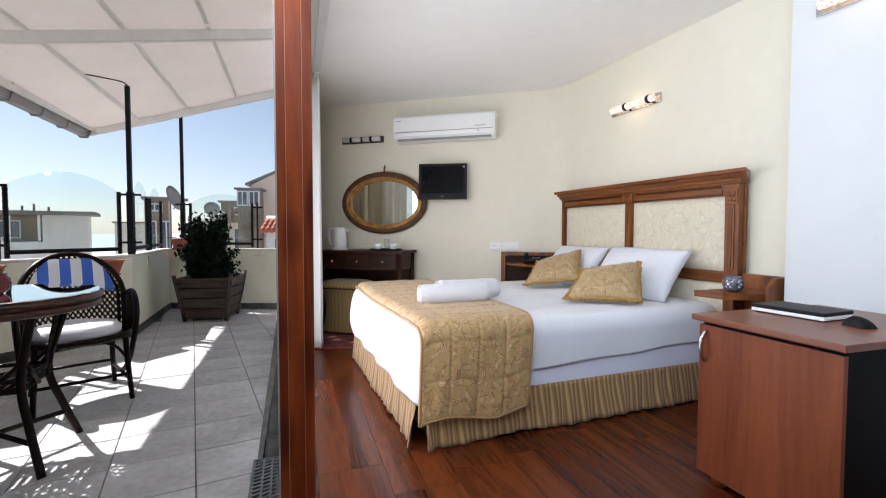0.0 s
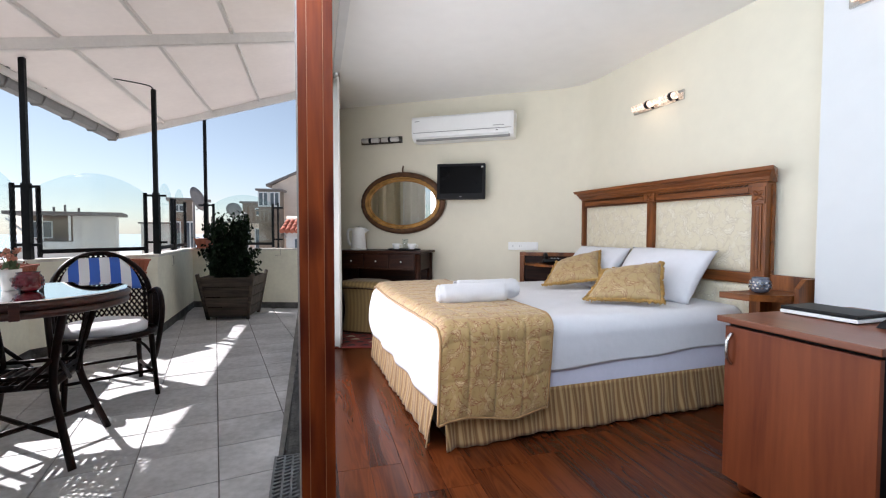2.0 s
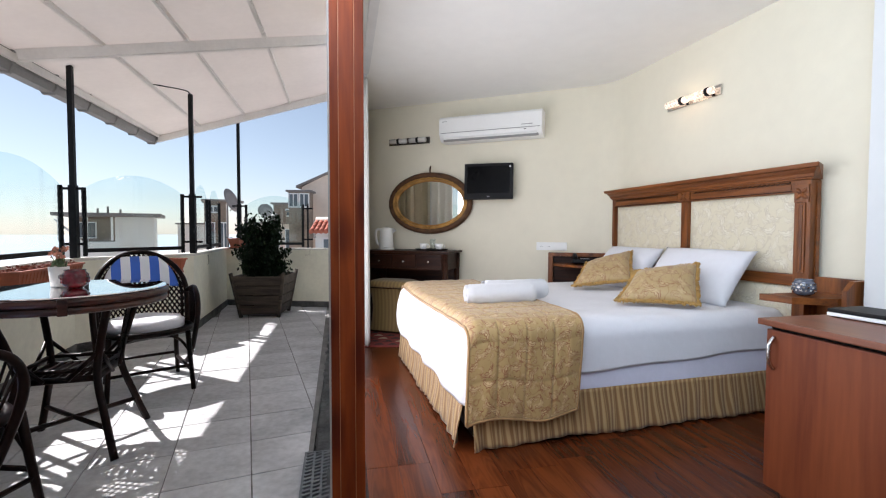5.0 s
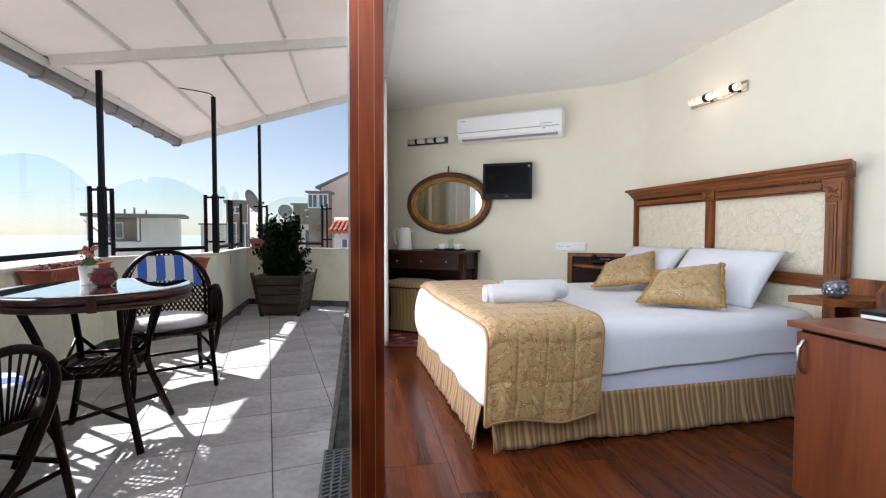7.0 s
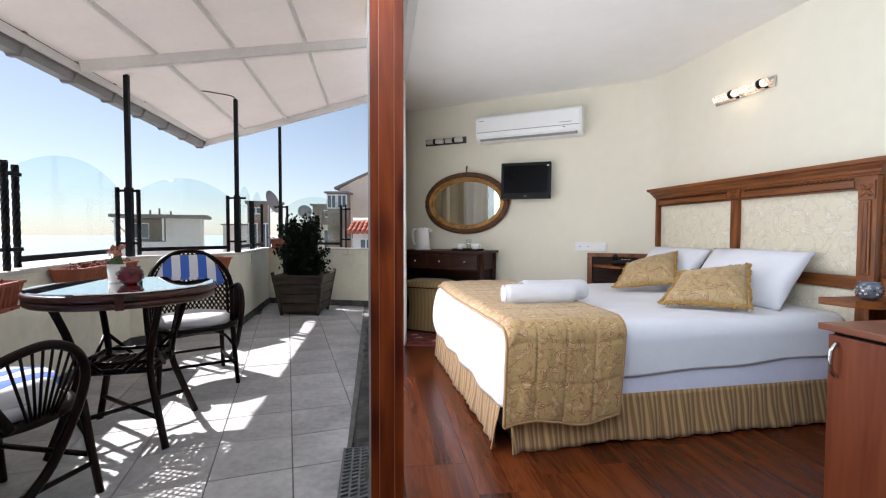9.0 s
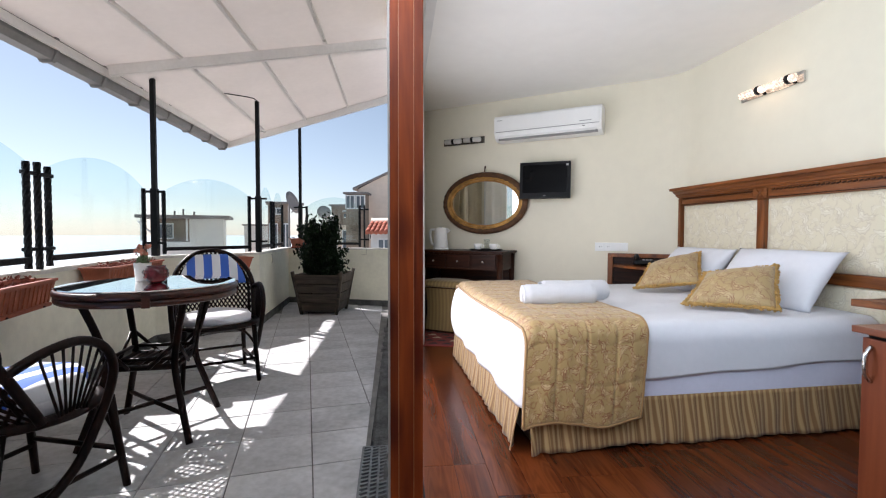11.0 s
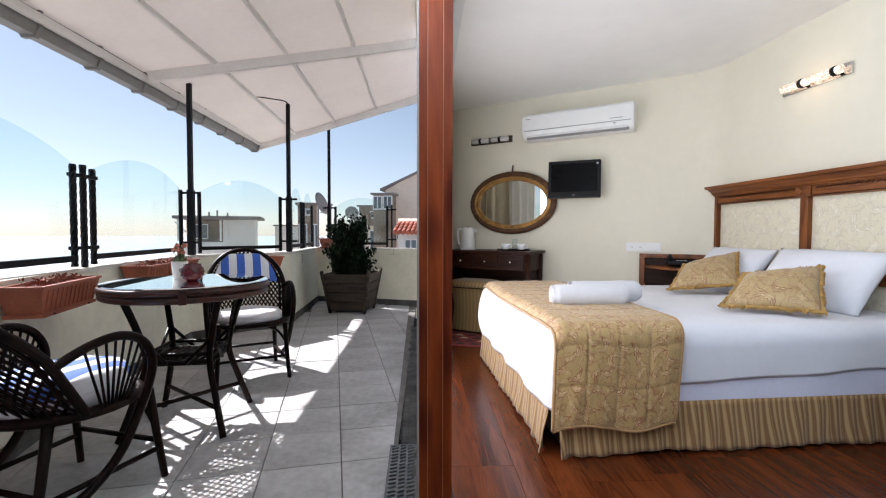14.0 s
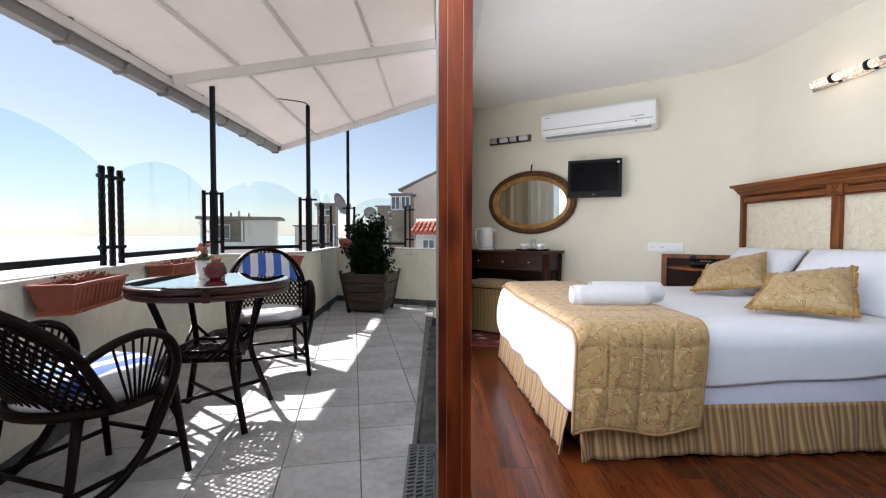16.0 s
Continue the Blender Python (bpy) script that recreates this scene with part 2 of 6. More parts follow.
def glow(name, color, strength):
    """Lit ribbed glass: the light varies over the shade."""
    m = bpy.data.materials.new(name)
    m.use_nodes = True
    nt = m.node_tree
    b = nt.nodes["Principled BSDF"]
    tc = nt.nodes.new("ShaderNodeTexCoord")
    n = nt.nodes.new("ShaderNodeTexNoise")
    n.inputs["Scale"].default_value, n.inputs["Detail"].default_value = 62, 2
    nt.links.new(tc.outputs["Object"], n.inputs["Vector"])
    ramp = nt.nodes.new("ShaderNodeValToRGB")
    e = ramp.color_ramp.elements
    e[0].position, e[1].position = 0.40, 0.60
    e[0].color, e[1].color = (*[0.22 * v * v * v for v in color], 1), (*color, 1)
    nt.links.new(n.outputs[0], ramp.inputs[0])
    nt.links.new(ramp.outputs[0], b.inputs["Emission Color"])
    b.inputs["Base Color"].default_value = (0.55, 0.50, 0.45, 1)
    b.inputs["Roughness"].default_value = 0.15
    b.inputs["Emission Strength"].default_value = strength
    return m


M = {
    "wall": mat("cream_paint", (0.775, 0.725, 0.585), 0.75, var=0.035, scale=1.2, bump=0.05, bump_scale=45),
    "dark_wall": mat("walnut_panelling", (0.10, 0.045, 0.022), 0.6, var=0.3, scale=2.0, bump=0.1, stretch=(6, 6, 0.6)),
    "pier": mat("white_pier_paint", (0.72, 0.73, 0.73), 0.8, var=0.03, scale=1.0, bump=0.04, bump_scale=40),
    "ceiling": mat("ceiling_paint", (0.90, 0.89, 0.86), 0.8, var=0.03, scale=1.0, bump=0.03, bump_scale=30),
    "terrace_wall": mat("terrace_render", (0.86, 0.845, 0.71), 0.85, var=0.10, scale=2.0, bump=0.25, bump_scale=70),
    "coping": mat("parapet_coping", (0.70, 0.68, 0.62), 0.85, var=0.15, scale=5.0, bump=0.3),
    "plank": wood("laminate_plank", (0.028, 0.0062, 0.0021), (0.122, 0.029, 0.0078), 0.27, axis=1, scale=1.5, coat=0.0, random_tone=0.28, spec=0.22, rings=0.07),
    "subfloor": mat("dark_joint", (0.03, 0.012, 0.008), 0.8),
    "tile": mat("terrace_tile", (0.52, 0.515, 0.52), 0.62, var=0.30, scale=3.0, bump=0.12, bump_scale=40, island=0.14),
    "grout": mat("tile_grout", (0.20, 0.19, 0.18), 0.9, var=0.3, scale=9),
    "concrete": mat("rough_concrete", (0.10, 0.10, 0.096), 0.95, var=0.5, scale=8, bump=0.9, bump_scale=45),
    "post": wood("orange_pine", (0.090, 0.012, 0.0026), (0.265, 0.050, 0.009), 0.45, axis=2, scale=1.2, coat=0.0, spec=0.15, knots=0.75),
    "cherry": wood("cherry_veneer", (0.125, 0.024, 0.006), (0.215, 0.053, 0.015), 0.5, axis=2, scale=1.3, coat=0.0),
    "cherry_top": wood("cherry_top", (0.13, 0.034, 0.013), (0.21, 0.064, 0.028), 0.35, axis=1, scale=1.3, coat=0.1),
    "walnut": wood("carved_walnut", (0.085, 0.023, 0.005), (0.27, 0.085, 0.018), 0.4, axis=1, scale=1.8, coat=0.1),
    "walnut_v": wood("carved_walnut_upright", (0.085, 0.023, 0.005), (0.27, 0.085, 0.018), 0.4, axis=2, scale=1.8, coat=0.1),
    "dark_wood": wood("dark_mahogany", (0.010, 0.003, 0.002), (0.045, 0.015, 0.007), 0.4, axis=0, scale=1.8, coat=0.0, spec=0.15),
    "carcass": mat("black_laminate", (0.004, 0.003, 0.003), 0.55, var=0.2, scale=8, spec=0.08),
    "rattan": wood("dark_rattan", (0.0018, 0.0008, 0.0006), (0.014, 0.0036, 0.0018), 0.40, axis=2, scale=3.0, coat=0.05, spec=0.12),
    "rattan_rim": wood("red_brown_bamboo", (0.014, 0.004, 0.003), (0.075, 0.020, 0.010), 0.35, axis=0, scale=3.0, coat=0.2),
    "sheet": mat("white_cotton", (0.74, 0.74, 0.78), 0.85, var=0.03, scale=4, bump=0.12, bump_scale=25),
    "lower_sheet": mat("lilac_white_cotton", (0.72, 0.72, 0.85), 0.85, var=0.04, scale=4, bump=0.1, bump_scale=30),
    "towel": mat("white_terry", (0.76, 0.76, 0.78), 0.95, var=0.03, scale=8, bump=0.8, bump_scale=240),
    "runner": brocade("gold_brocade_quilt", (0.42, 0.285, 0.115), (0.56, 0.41, 0.21), (0.23, 0.075, 0.020), 0.072, 0.5),
    "head_fabric": brocade("cream_brocade", (0.70, 0.63, 0.47), (0.76, 0.70, 0.56), (0.52, 0.44, 0.32), 0.105, 0.65, lines=0.7),
    "cushion": brocade("gold_cushion", (0.44, 0.31, 0.14), (0.54, 0.40, 0.21), (0.27, 0.12, 0.045), 0.10, 0.55),
    "fringe": mat("gold_fringe", (0.50, 0.30, 0.09), 0.8, var=0.3, scale=40, bump=0.9, bump_scale=150),
    "skirt": stripes("striped_bed_skirt", [(0.0, (0.44, 0.29, 0.125)), (0.14, (0.42, 0.27, 0.115)), (0.22, (0.235, 0.12, 0.042)), (0.40, (0.245, 0.13, 0.046)), (0.48, (0.46, 0.31, 0.14)), (0.60, (0.44, 0.29, 0.125)), (0.68, (0.22, 0.115, 0.04)), (0.74, (0.35, 0.215, 0.085)), (0.80, (0.20, 0.10, 0.036)), (0.92, (0.24, 0.125, 0.045)), (1.0, (0.44, 0.29, 0.125))], 0.062, axis=3, wobble=1),
    "stool_fabric": stripes("gold_striped_fabric", [(0.0, (0.27, 0.18, 0.065)), (0.5, (0.18, 0.115, 0.04)), (1.0, (0.27, 0.18, 0.065))], 0.04, axis=0, wobble=1),
    "blue_stripe": stripes("blue_white_stripe", [(0.0, (0.80, 0.82, 0.86)), (0.5, (0.05, 0.15, 0.60))], 0.115, axis=0),
    "white_fabric": mat("white_canvas", (0.80, 0.80, 0.84), 0.85, var=0.05, scale=6, bump=0.2, bump_scale=150),
    "black_metal": mat("black_painted_iron", (0.006, 0.006, 0.007), 0.5, var=0.3, scale=25, bump=0.35, bump_scale=55, spec=0.2),
    "canopy": thin_canvas(mat("canopy_canvas", (0.80, 0.755, 0.72), 0.9, var=0.06, scale=2.0, bump=0.12, bump_scale=14), 0.34, (0.84, 0.80, 0.77)),
    "canopy_beam": mat("canopy_beam_paint", (0.78, 0.75, 0.72), 0.6, var=0.07, scale=4, bump=0.1),
    "gutter": mat("gutter_plastic", (0.22, 0.21, 0.205), 0.5, var=0.12, scale=5),
    "white_plastic": mat("white_plastic", (0.84, 0.84, 0.82), 0.35, var=0.02, scale=5),
    "grey_plastic": mat("grey_plastic", (0.30, 0.30, 0.30), 0.5, var=0.05),
    "black_plastic": mat("black_plastic", (0.006, 0.006, 0.007), 0.5, var=0.1, spec=0.2),
    "screen": mat("dark_screen", (0.003, 0.003, 0.0035), 0.25, var=0.05, spec=0.12),
    "chrome": mat("brushed_chrome", (0.62, 0.61, 0.60), 0.22, 1.0, var=0.06, scale=12),
    "dark_chrome": mat("dark_chrome", (0.20, 0.19, 0.18), 0.25, 1.0, var=0.1, scale=12),
    "gilt": mat("worn_gilt", (0.42, 0.23, 0.07), 0.38, 0.75, var=0.45, scale=14, bump=0.6, bump_scale=60),
    "gilt_dark": mat("dark_gilt", (0.10, 0.045, 0.020), 0.45, 0.4, var=0.5, scale=18, bump=0.7, bump_scale=70),
    "mirror": mat("mirror_silver", (0.90, 0.90, 0.88), 0.015, 1.0, var=0.0),
    "glass": glass("rail_glass", (0.90, 0.95, 0.945)),
    "door_glass": glass("door_glass", (0.95, 0.97, 0.97)),
    "terracotta": mat("terracotta_plastic", (0.36, 0.10, 0.05), 0.6, var=0.18, scale=9, bump=0.15),
    "soil": mat("potting_soil", (0.05, 0.035, 0.025), 0.95, var=0.4, scale=30, bump=1.0, bump_scale=90),
    "dry_leaf": mat("dry_red_leaf", (0.20, 0.045, 0.025), 0.7, var=0.5, scale=30),
    "leaf": mat("dark_green_leaf", (0.010, 0.020, 0.008), 0.6, var=0.5, scale=14, spec=0.12),
    "bark": mat("bark", (0.07, 0.05, 0.035), 0.9, var=0.3, scale=20, bump=0.8),
    "crate": wood("weathered_crate", (0.014, 0.011, 0.009), (0.11, 0.085, 0.065), 0.8, axis=0, scale=2.0, coat=0.0, random_tone=0.2, bump=0.4),
    "curtain": mat("cream_curtain", (0.66, 0.60, 0.46), 0.9, var=0.06, scale=4, bump=0.15, bump_scale=150),
    "sheer": mat("white_sheer", (0.86, 0.86, 0.83), 0.9, var=0.03, scale=4),
    "red_glass": mat("red_mosaic_glass", (0.13, 0.004, 0.010), 0.15, var=0.6, scale=30, coat=0.5),
    "mosaic": mat("dark_mosaic_glass", (0.10, 0.11, 0.14), 0.18, var=0.9, scale=30, coat=0.5),
    "lamp_glass": glow("lit_lamp_glass", (1.0, 0.78, 0.55), 0.8),
    "unlit_glass": mat("unlit_lamp_glass", (0.62, 0.60, 0.56), 0.2, var=0.1),
    # haze over the water is put into this pale base colour
    "sea": mat("haze_paled_sea", (0.55, 0.60, 0.62), 0.35, var=0.05, scale=0.01),
    "land": mat("town_ground", (0.30, 0.28, 0.25), 0.95, var=0.3, scale=0.05),
    "stucco_brown": mat("weathered_brown_render", (0.26, 0.20, 0.155), 0.95, var=0.35, scale=1.2, bump=0.3),
    # both stuccos lightened to stand in for sun on walls facing away
    "stucco": mat("sunlit_stucco", (0.78, 0.66, 0.56), 0.9, var=0.10, scale=0.6, bump=0.2),
    "stucco_grey": mat("grey_stucco", (0.70, 0.685, 0.66), 0.9, var=0.12, scale=0.6, bump=0.2),
    "roof_grey": mat("grey_roofing", (0.22, 0.20, 0.19), 0.9, var=0.2, scale=1.0),
    "roof_red": mat("red_roof_tile", (0.40, 0.12, 0.07), 0.85, var=0.3, scale=2.0),
    "pane": mat("window_pane", (0.10, 0.12, 0.14), 0.08, var=0.1),
    "jamb": mat("worn_aluminium_jamb", (0.42, 0.39, 0.35), 0.6, var=0.15, scale=6),
    "flower_pink": mat("pink_succulent_flower", (0.50, 0.20, 0.13), 0.7, var=0.4, scale=40),
    "succulent": mat("green_succulent", (0.10, 0.15, 0.06), 0.5, var=0.4, scale=30),
    # lighter pine tone painted as the highlight on the post's grooves
    "groove_highlight": mat("painted_groove_highlight", (0.34, 0.13, 0.045), 0.5, var=0.2, scale=8, stretch=(4, 4, 0.5)),
    "frame_white": mat("white_window_frame", (0.75, 0.75, 0.74), 0.5, var=0.04),
    "table_glass": glass("table_glass", (0.9, 0.93, 0.92), 0.02, 0.96),
    "dish": mat("satellite_dish_metal", (0.30, 0.27, 0.25), 0.6, var=0.1),
    "kilim_red": mat("kilim_red", (0.16, 0.022, 0.018), 0.95, var=0.2, scale=60, bump=0.6, bump_scale=160),
    "kilim_black": mat("kilim_black", (0.018, 0.014, 0.014), 0.95, var=0.2, scale=60, bump=0.6, bump_scale=160),
    "kilim_cream": mat("kilim_cream", (0.42, 0.33, 0.22), 0.95, var=0.2, scale=60, bump=0.6, bump_scale=160),
    "galvanised": mat("galvanised_grate", (0.20, 0.205, 0.21), 0.5, 0.6, var=0.2, scale=20),
    # near-black that paints the shade inside gaps and the drain
    "recess_black": mat("painted_recess_shade", (0.01, 0.01, 0.01), 0.9),
    "purple": mat("purple_roofing_sheet", (0.14, 0.08, 0.13), 0.8, var=0.2),
}

# ---- mesh helpers ----
def box(bm, x0, y0, z0, x1, y1, z1, m=None, bevel=0.0):
    r = bmesh.ops.create_cube(bm, size=1.0)["verts"]
    for v in r:
        v.co = Vector((x0 + (v.co.x + 0.5) * (x1 - x0), y0 + (v.co.y + 0.5) * (y1 - y0), z0 + (v.co.z + 0.5) * (z1 - z0)))
    if bevel:
        edges = list({e for v in r for e in v.link_edges})
        r = bmesh.ops.bevel(bm, geom=edges, offset=bevel, segments=2, affect="EDGES", profile=0.7)["verts"]
        r = [v for v in r]
    if m is not None:
        bmesh.ops.transform(bm, matrix=m, verts=list({v for v in r}))
    return bm


def boxed(x0, y0, z0, x1, y1, z1, bevel=0.0):
    return box(bmesh.new(), x0, y0, z0, x1, y1, z1, None, bevel)


def prism(outline, z0, z1):
    """An upright prism over an outline in plan."""
    bm = bmesh.new()
    lo = [bm.verts.new((x, y, z0)) for x, y in outline]
    hi = [bm.verts.new((x, y, z1)) for x, y in outline]
    n = len(lo)
    for i in range(n):
        bm.faces.new((lo[i], lo[(i + 1) % n], hi[(i + 1) % n], hi[i]))
    bm.faces.new(hi)
    bm.faces.new(lo[::-1])
    bmesh.ops.recalc_face_normals(bm, faces=bm.faces)
    return bm


def smooth_path(pts, steps=6, closed=False):
    """Catmull-Rom through the points."""
    p = [Vector(q) for q in pts]
    n = len(p)
    out = []
    for i in range(n if closed else n - 1):
        a, b, c, d = (p[(i - 1) % n], p[i], p[(i + 1) % n], p[(i + 2) % n]) if closed else (p[max(i - 1, 0)], p[i], p[i + 1], p[min(i + 2, n - 1)])
        for k in range(steps):
            t = k / steps
            out.append(0.5 * ((2 * b) + (c - a) * t + (2 * a - 5 * b + 4 * c - d) * t * t + (3 * b - a - 3 * c + d) * t ** 3))
    if not closed:
        out.append(p[-1])
    return out


def tube(bm, pts, r, sides=8, closed=False, taper=None):
    """A round bar along the points."""
    pts = [Vector(q) for q in pts]
    n = len(pts)
    rings = []
    up = None
    for i, q in enumerate(pts):
        a = pts[(i - 1) % n] if closed or i > 0 else q
        b = pts[(i + 1) % n] if closed or i < n - 1 else q
        d = (b - a).normalized()
        if up is None:
            up = d.orthogonal().normalized()
        up = (up - d * up.dot(d))
        up = up.normalized() if up.length > 1e-6 else d.orthogonal().normalized()
        side = d.cross(up)
        rad = r if taper is None else r + (taper - r) * i / max(1, n - 1)
        rings.append([bm.verts.new(q + (up * math.cos(6.28319 * k / sides) + side * math.sin(6.28319 * k / sides)) * rad) for k in range(sides)])
    for i in range(n if closed else n - 1):
        a, b = rings[i], rings[(i + 1) % n]
        for k in range(sides):
            f = bm.faces.new((a[k], a[(k + 1) % sides], b[(k + 1) % sides], b[k]))
            f.smooth = True
    if not closed:
        bm.faces.new(rings[0][::-1])
        bm.faces.new(rings[-1])
    return bm


def tubed(pts, r, sides=8, closed=False, taper=None):
    return tube(bmesh.new(), pts, r, sides, closed, taper)


def lathe(profile, segs=32, cap=True):
    """A turned body from (radius, height) pairs."""
    bm = bmesh.new()
    rings = [[bm.verts.new((r * math.cos(6.28319 * k / segs), r * math.sin(6.28319 * k / segs), z)) for k in range(segs)] for r, z in profile]
    for a, b in zip(rings, rings[1:]):
        for k in range(segs):
            f = bm.faces.new((a[k], a[(k + 1) % segs], b[(k + 1) % segs], b[k]))
            f.smooth = True
    if cap:
        bm.faces.new(rings[0][::-1])
        bm.faces.new(rings[-1])
    return bm


def moved(bm, m):
    bmesh.ops.transform(bm, matrix=m, verts=bm.verts)
    return bm


def cloth_grid(fn, nu, nv, thick=0.0, size=(1.0, 1.0)):
    """A smooth sheet over fn(u, v), u and v from 0 to 1, with optional thickness; size is the cloth's width and length."""
    bm = bmesh.new()
    uv = bm.loops.layers.uv.new("UVMap")
    g = [[bm.verts.new(fn(i / nu, j / nv)) for j in range(nv + 1)] for i in range(nu + 1)]
    for i in range(nu):
        for j in range(nv):
            f = bm.faces.new((g[i][j], g[i + 1][j], g[i + 1][j + 1], g[i][j + 1]))
            f.smooth = True
            for lp, (a, b) in zip(f.loops, ((i, j), (i + 1, j), (i + 1, j + 1), (i, j + 1))):
                lp[uv].uv = (a / nu * size[0], b / nv * size[1])
    if thick:
        bm.normal_update()
        bmesh.ops.solidify(bm, geom=bm.faces[:], thickness=thick)
        for f in bm.faces:
            f.smooth = True
    return bm


def pillow_mesh(w, h, t, n=22, seed=0, sharp=0.55):
    """A stuffed pillow in the x-z plane, thickness along y."""
    def side(s):
        def fn(u, v):
            a, b = u * 2 - 1, v * 2 - 1
            e = max(0.0, (1 - abs(a) ** 2.6) * (1 - abs(b) ** 2.6)) ** sharp
            pinch = 1 - 0.07 * (1 - abs(a)) ** 0.5 * abs(b) ** 3
            pinch2 = 1 - 0.07 * (1 - abs(b)) ** 0.5 * abs(a) ** 3
            wob = noise.noise(Vector((a * 1.7 + seed, b * 1.7, s))) * 0.16 + noise.noise(Vector((a * 5 + seed, b * 5, s))) * 0.05
            return Vector((a * w / 2 * pinch2, s * t / 2 * e * (1 + wob), b * h / 2 * pinch))
        return fn
    bm = cloth_grid(side(1), n, n, 0.0, (w, h))
    b2 = cloth_grid(side(-1), n, n, 0.0, (w, h))
    me = bpy.data.meshes.new("tmp")
    b2.to_mesh(me)
    bm.from_mesh(me)
    bpy.data.meshes.remove(me)
    bmesh.ops.remove_doubles(bm, verts=bm.verts, dist=1e-4)
    bmesh.ops.recalc_face_normals(bm, faces=bm.faces)
    for f in bm.faces:
        f.smooth = True
    return bm


def link(name, bm, material, m=None):
    me = bpy.data.meshes.new(name)
    bm.to_mesh(me)
    bm.free()
    me.materials.append(material)
    ob = new(name, me)
    if m is not None:
        ob.matrix_world = m
    return ob


def thing(name, m, label, category, group="", kind=""):
    ob = new(name)
    ob.empty_display_size = 0.1
    ob.matrix_world = m
    return tagged(ob, label, category, group, kind)


def part(name, bm, material, parent, label=""):
    ob = link(name, bm, material)
    ob.parent = parent
    return tagged(ob, label) if label else ob


def structure(name, bm, material, label="", category=""):
    return tagged(link(name, bm, material), label, category, "", "structure")


# ---- large structure ----
BED = pose(0.57, 1.97, 0, 0, 0, 3.3)                   # near foot corner of the bed, x towards the headboard
HEAD_A, HEAD_B = Vector((2.61, 1.70)), Vector((2.49, 3.83))    # headboard wall, inner face
BACK_A, BACK_B = Vector((0.04, 5.425)), Vector((2.49, 3.83))   # back wall, inner face
BACK = Matrix.Translation((0.259, 5.280, 0)) @ pose(0, 0, 0, 0, 0, -33.06)   # x along the back wall, -y into the room
CEIL, TERRACE = 2.41, -0.03

structure("floor", prism([(0.02, -3.0), (2.80, -3.0), (2.66, 3.9), (0.02, 5.6)], -0.14, -0.012), M["subfloor"], "red-brown laminate plank floor of the bedroom", "floor")
structure("ceiling", prism([(-0.06, -3.15), (2.85, -3.15), (2.75, 3.95), (-0.06, 5.75)], CEIL, CEIL + 0.15), M["ceiling"], "white painted bedroom ceiling", "ceiling")
CORNER = HEAD_B
dh, db = (HEAD_A - HEAD_B).normalized(), (BACK_A - BACK_B).normalized()      # away from the corner
reach = 0.22
bend = []
for k in range(13):                                  # softly rounded corner between the two walls
    q = k / 12
    bend.append(tuple((CORNER + dh * reach) * (1 - q) ** 2 + CORNER * (2 * q * (1 - q)) + (CORNER + db * reach) * q ** 2))
structure("wall_head", prism([(HEAD_A.x, 1.70), bend[0], (bend[0][0] + 0.15, bend[0][1]), (HEAD_A.x + 0.15, 1.70)], 0, CEIL), M["wall"], "cream painted wall behind the bed", "wall")
back = structure("wall_back", prism([(BACK_A.x, BACK_A.y), *bend[::-1], (bend[0][0] + 0.15, bend[0][1]), (BACK_B.x + 0.15, BACK_B.y + 0.12), (BACK_A.x + 0.08, BACK_A.y + 0.2)], 0, CEIL), M["wall"], "cream painted wall with the air conditioner", "wall")
structure("wall_pillar", prism([(2.47, 1.66), (2.63, 1.67), (2.78, -0.9), (2.62, -0.9)], 0, CEIL), M["pier"], "white painted wall pier beside the bed", "wall")
# unseen dark walls added to close the room behind the camera
structure("wall_side", prism([(2.62, -0.902), (2.78, -0.902), (2.78, -3.0), (2.62, -3.0)], 0, CEIL), M["dark_wall"], "added plain dark wood side wall, out of view", "wall")
structure("wall_rear", boxed(0.02, -3.15, 0, 2.8, -3.0, CEIL), M["dark_wall"], "added plain dark wood rear wall, out of view", "wall")

# glazed front between room and terrace: timber post, frames and panes along x = 0
structure("wall_front", prism([(-0.05, 4.22), (0.07, 4.22), (0.07, 5.46), (-0.05, 5.6)], TERRACE, CEIL), M["wall"], "cream painted wall end beside the glazed front", "wall")
structure("wall_above_door", boxed(-0.05, -3.0, 2.26, 0.07, 4.218, 3.2), M["wall"], "rendered wall strip over the glazed front", "wall")


def timber_post():
    t = thing("door_post", pose(0.036, 1.38, 0), "orange-brown varnished pine door post with vertical grooves", "post", kind="structure")
    for i, (a, b, d) in enumerate([(-0.049, -0.024, 0.0), (-0.0232, 0.0205, 0.004), (0.0213, 0.049, 0.0)]):
        part("board", boxed(a, -0.055 - d, -0.028, b, 0.055, 2.258, 0.003), M["post"], t)
    part("core", boxed(-0.045, -0.050, -0.026, 0.045, 0.052, 2.256), M["post"], t)
    part("jamb", boxed(-0.0575, 0.030, -0.028, -0.0505, 0.054, 2.258, 0.002), M["jamb"], t, "grey aluminium jamb strip")
    # thin paler strips stand in for the highlights along the grooves
    for x in (-0.0236, 0.0209):
        part("highlight_strip", boxed(x - 0.0012, -0.0575, -0.028, x + 0.0012, -0.05, 2.258), M["groove_highlight"], t, "pale strip painted as the highlight along a groove")
    return t


timber_post()


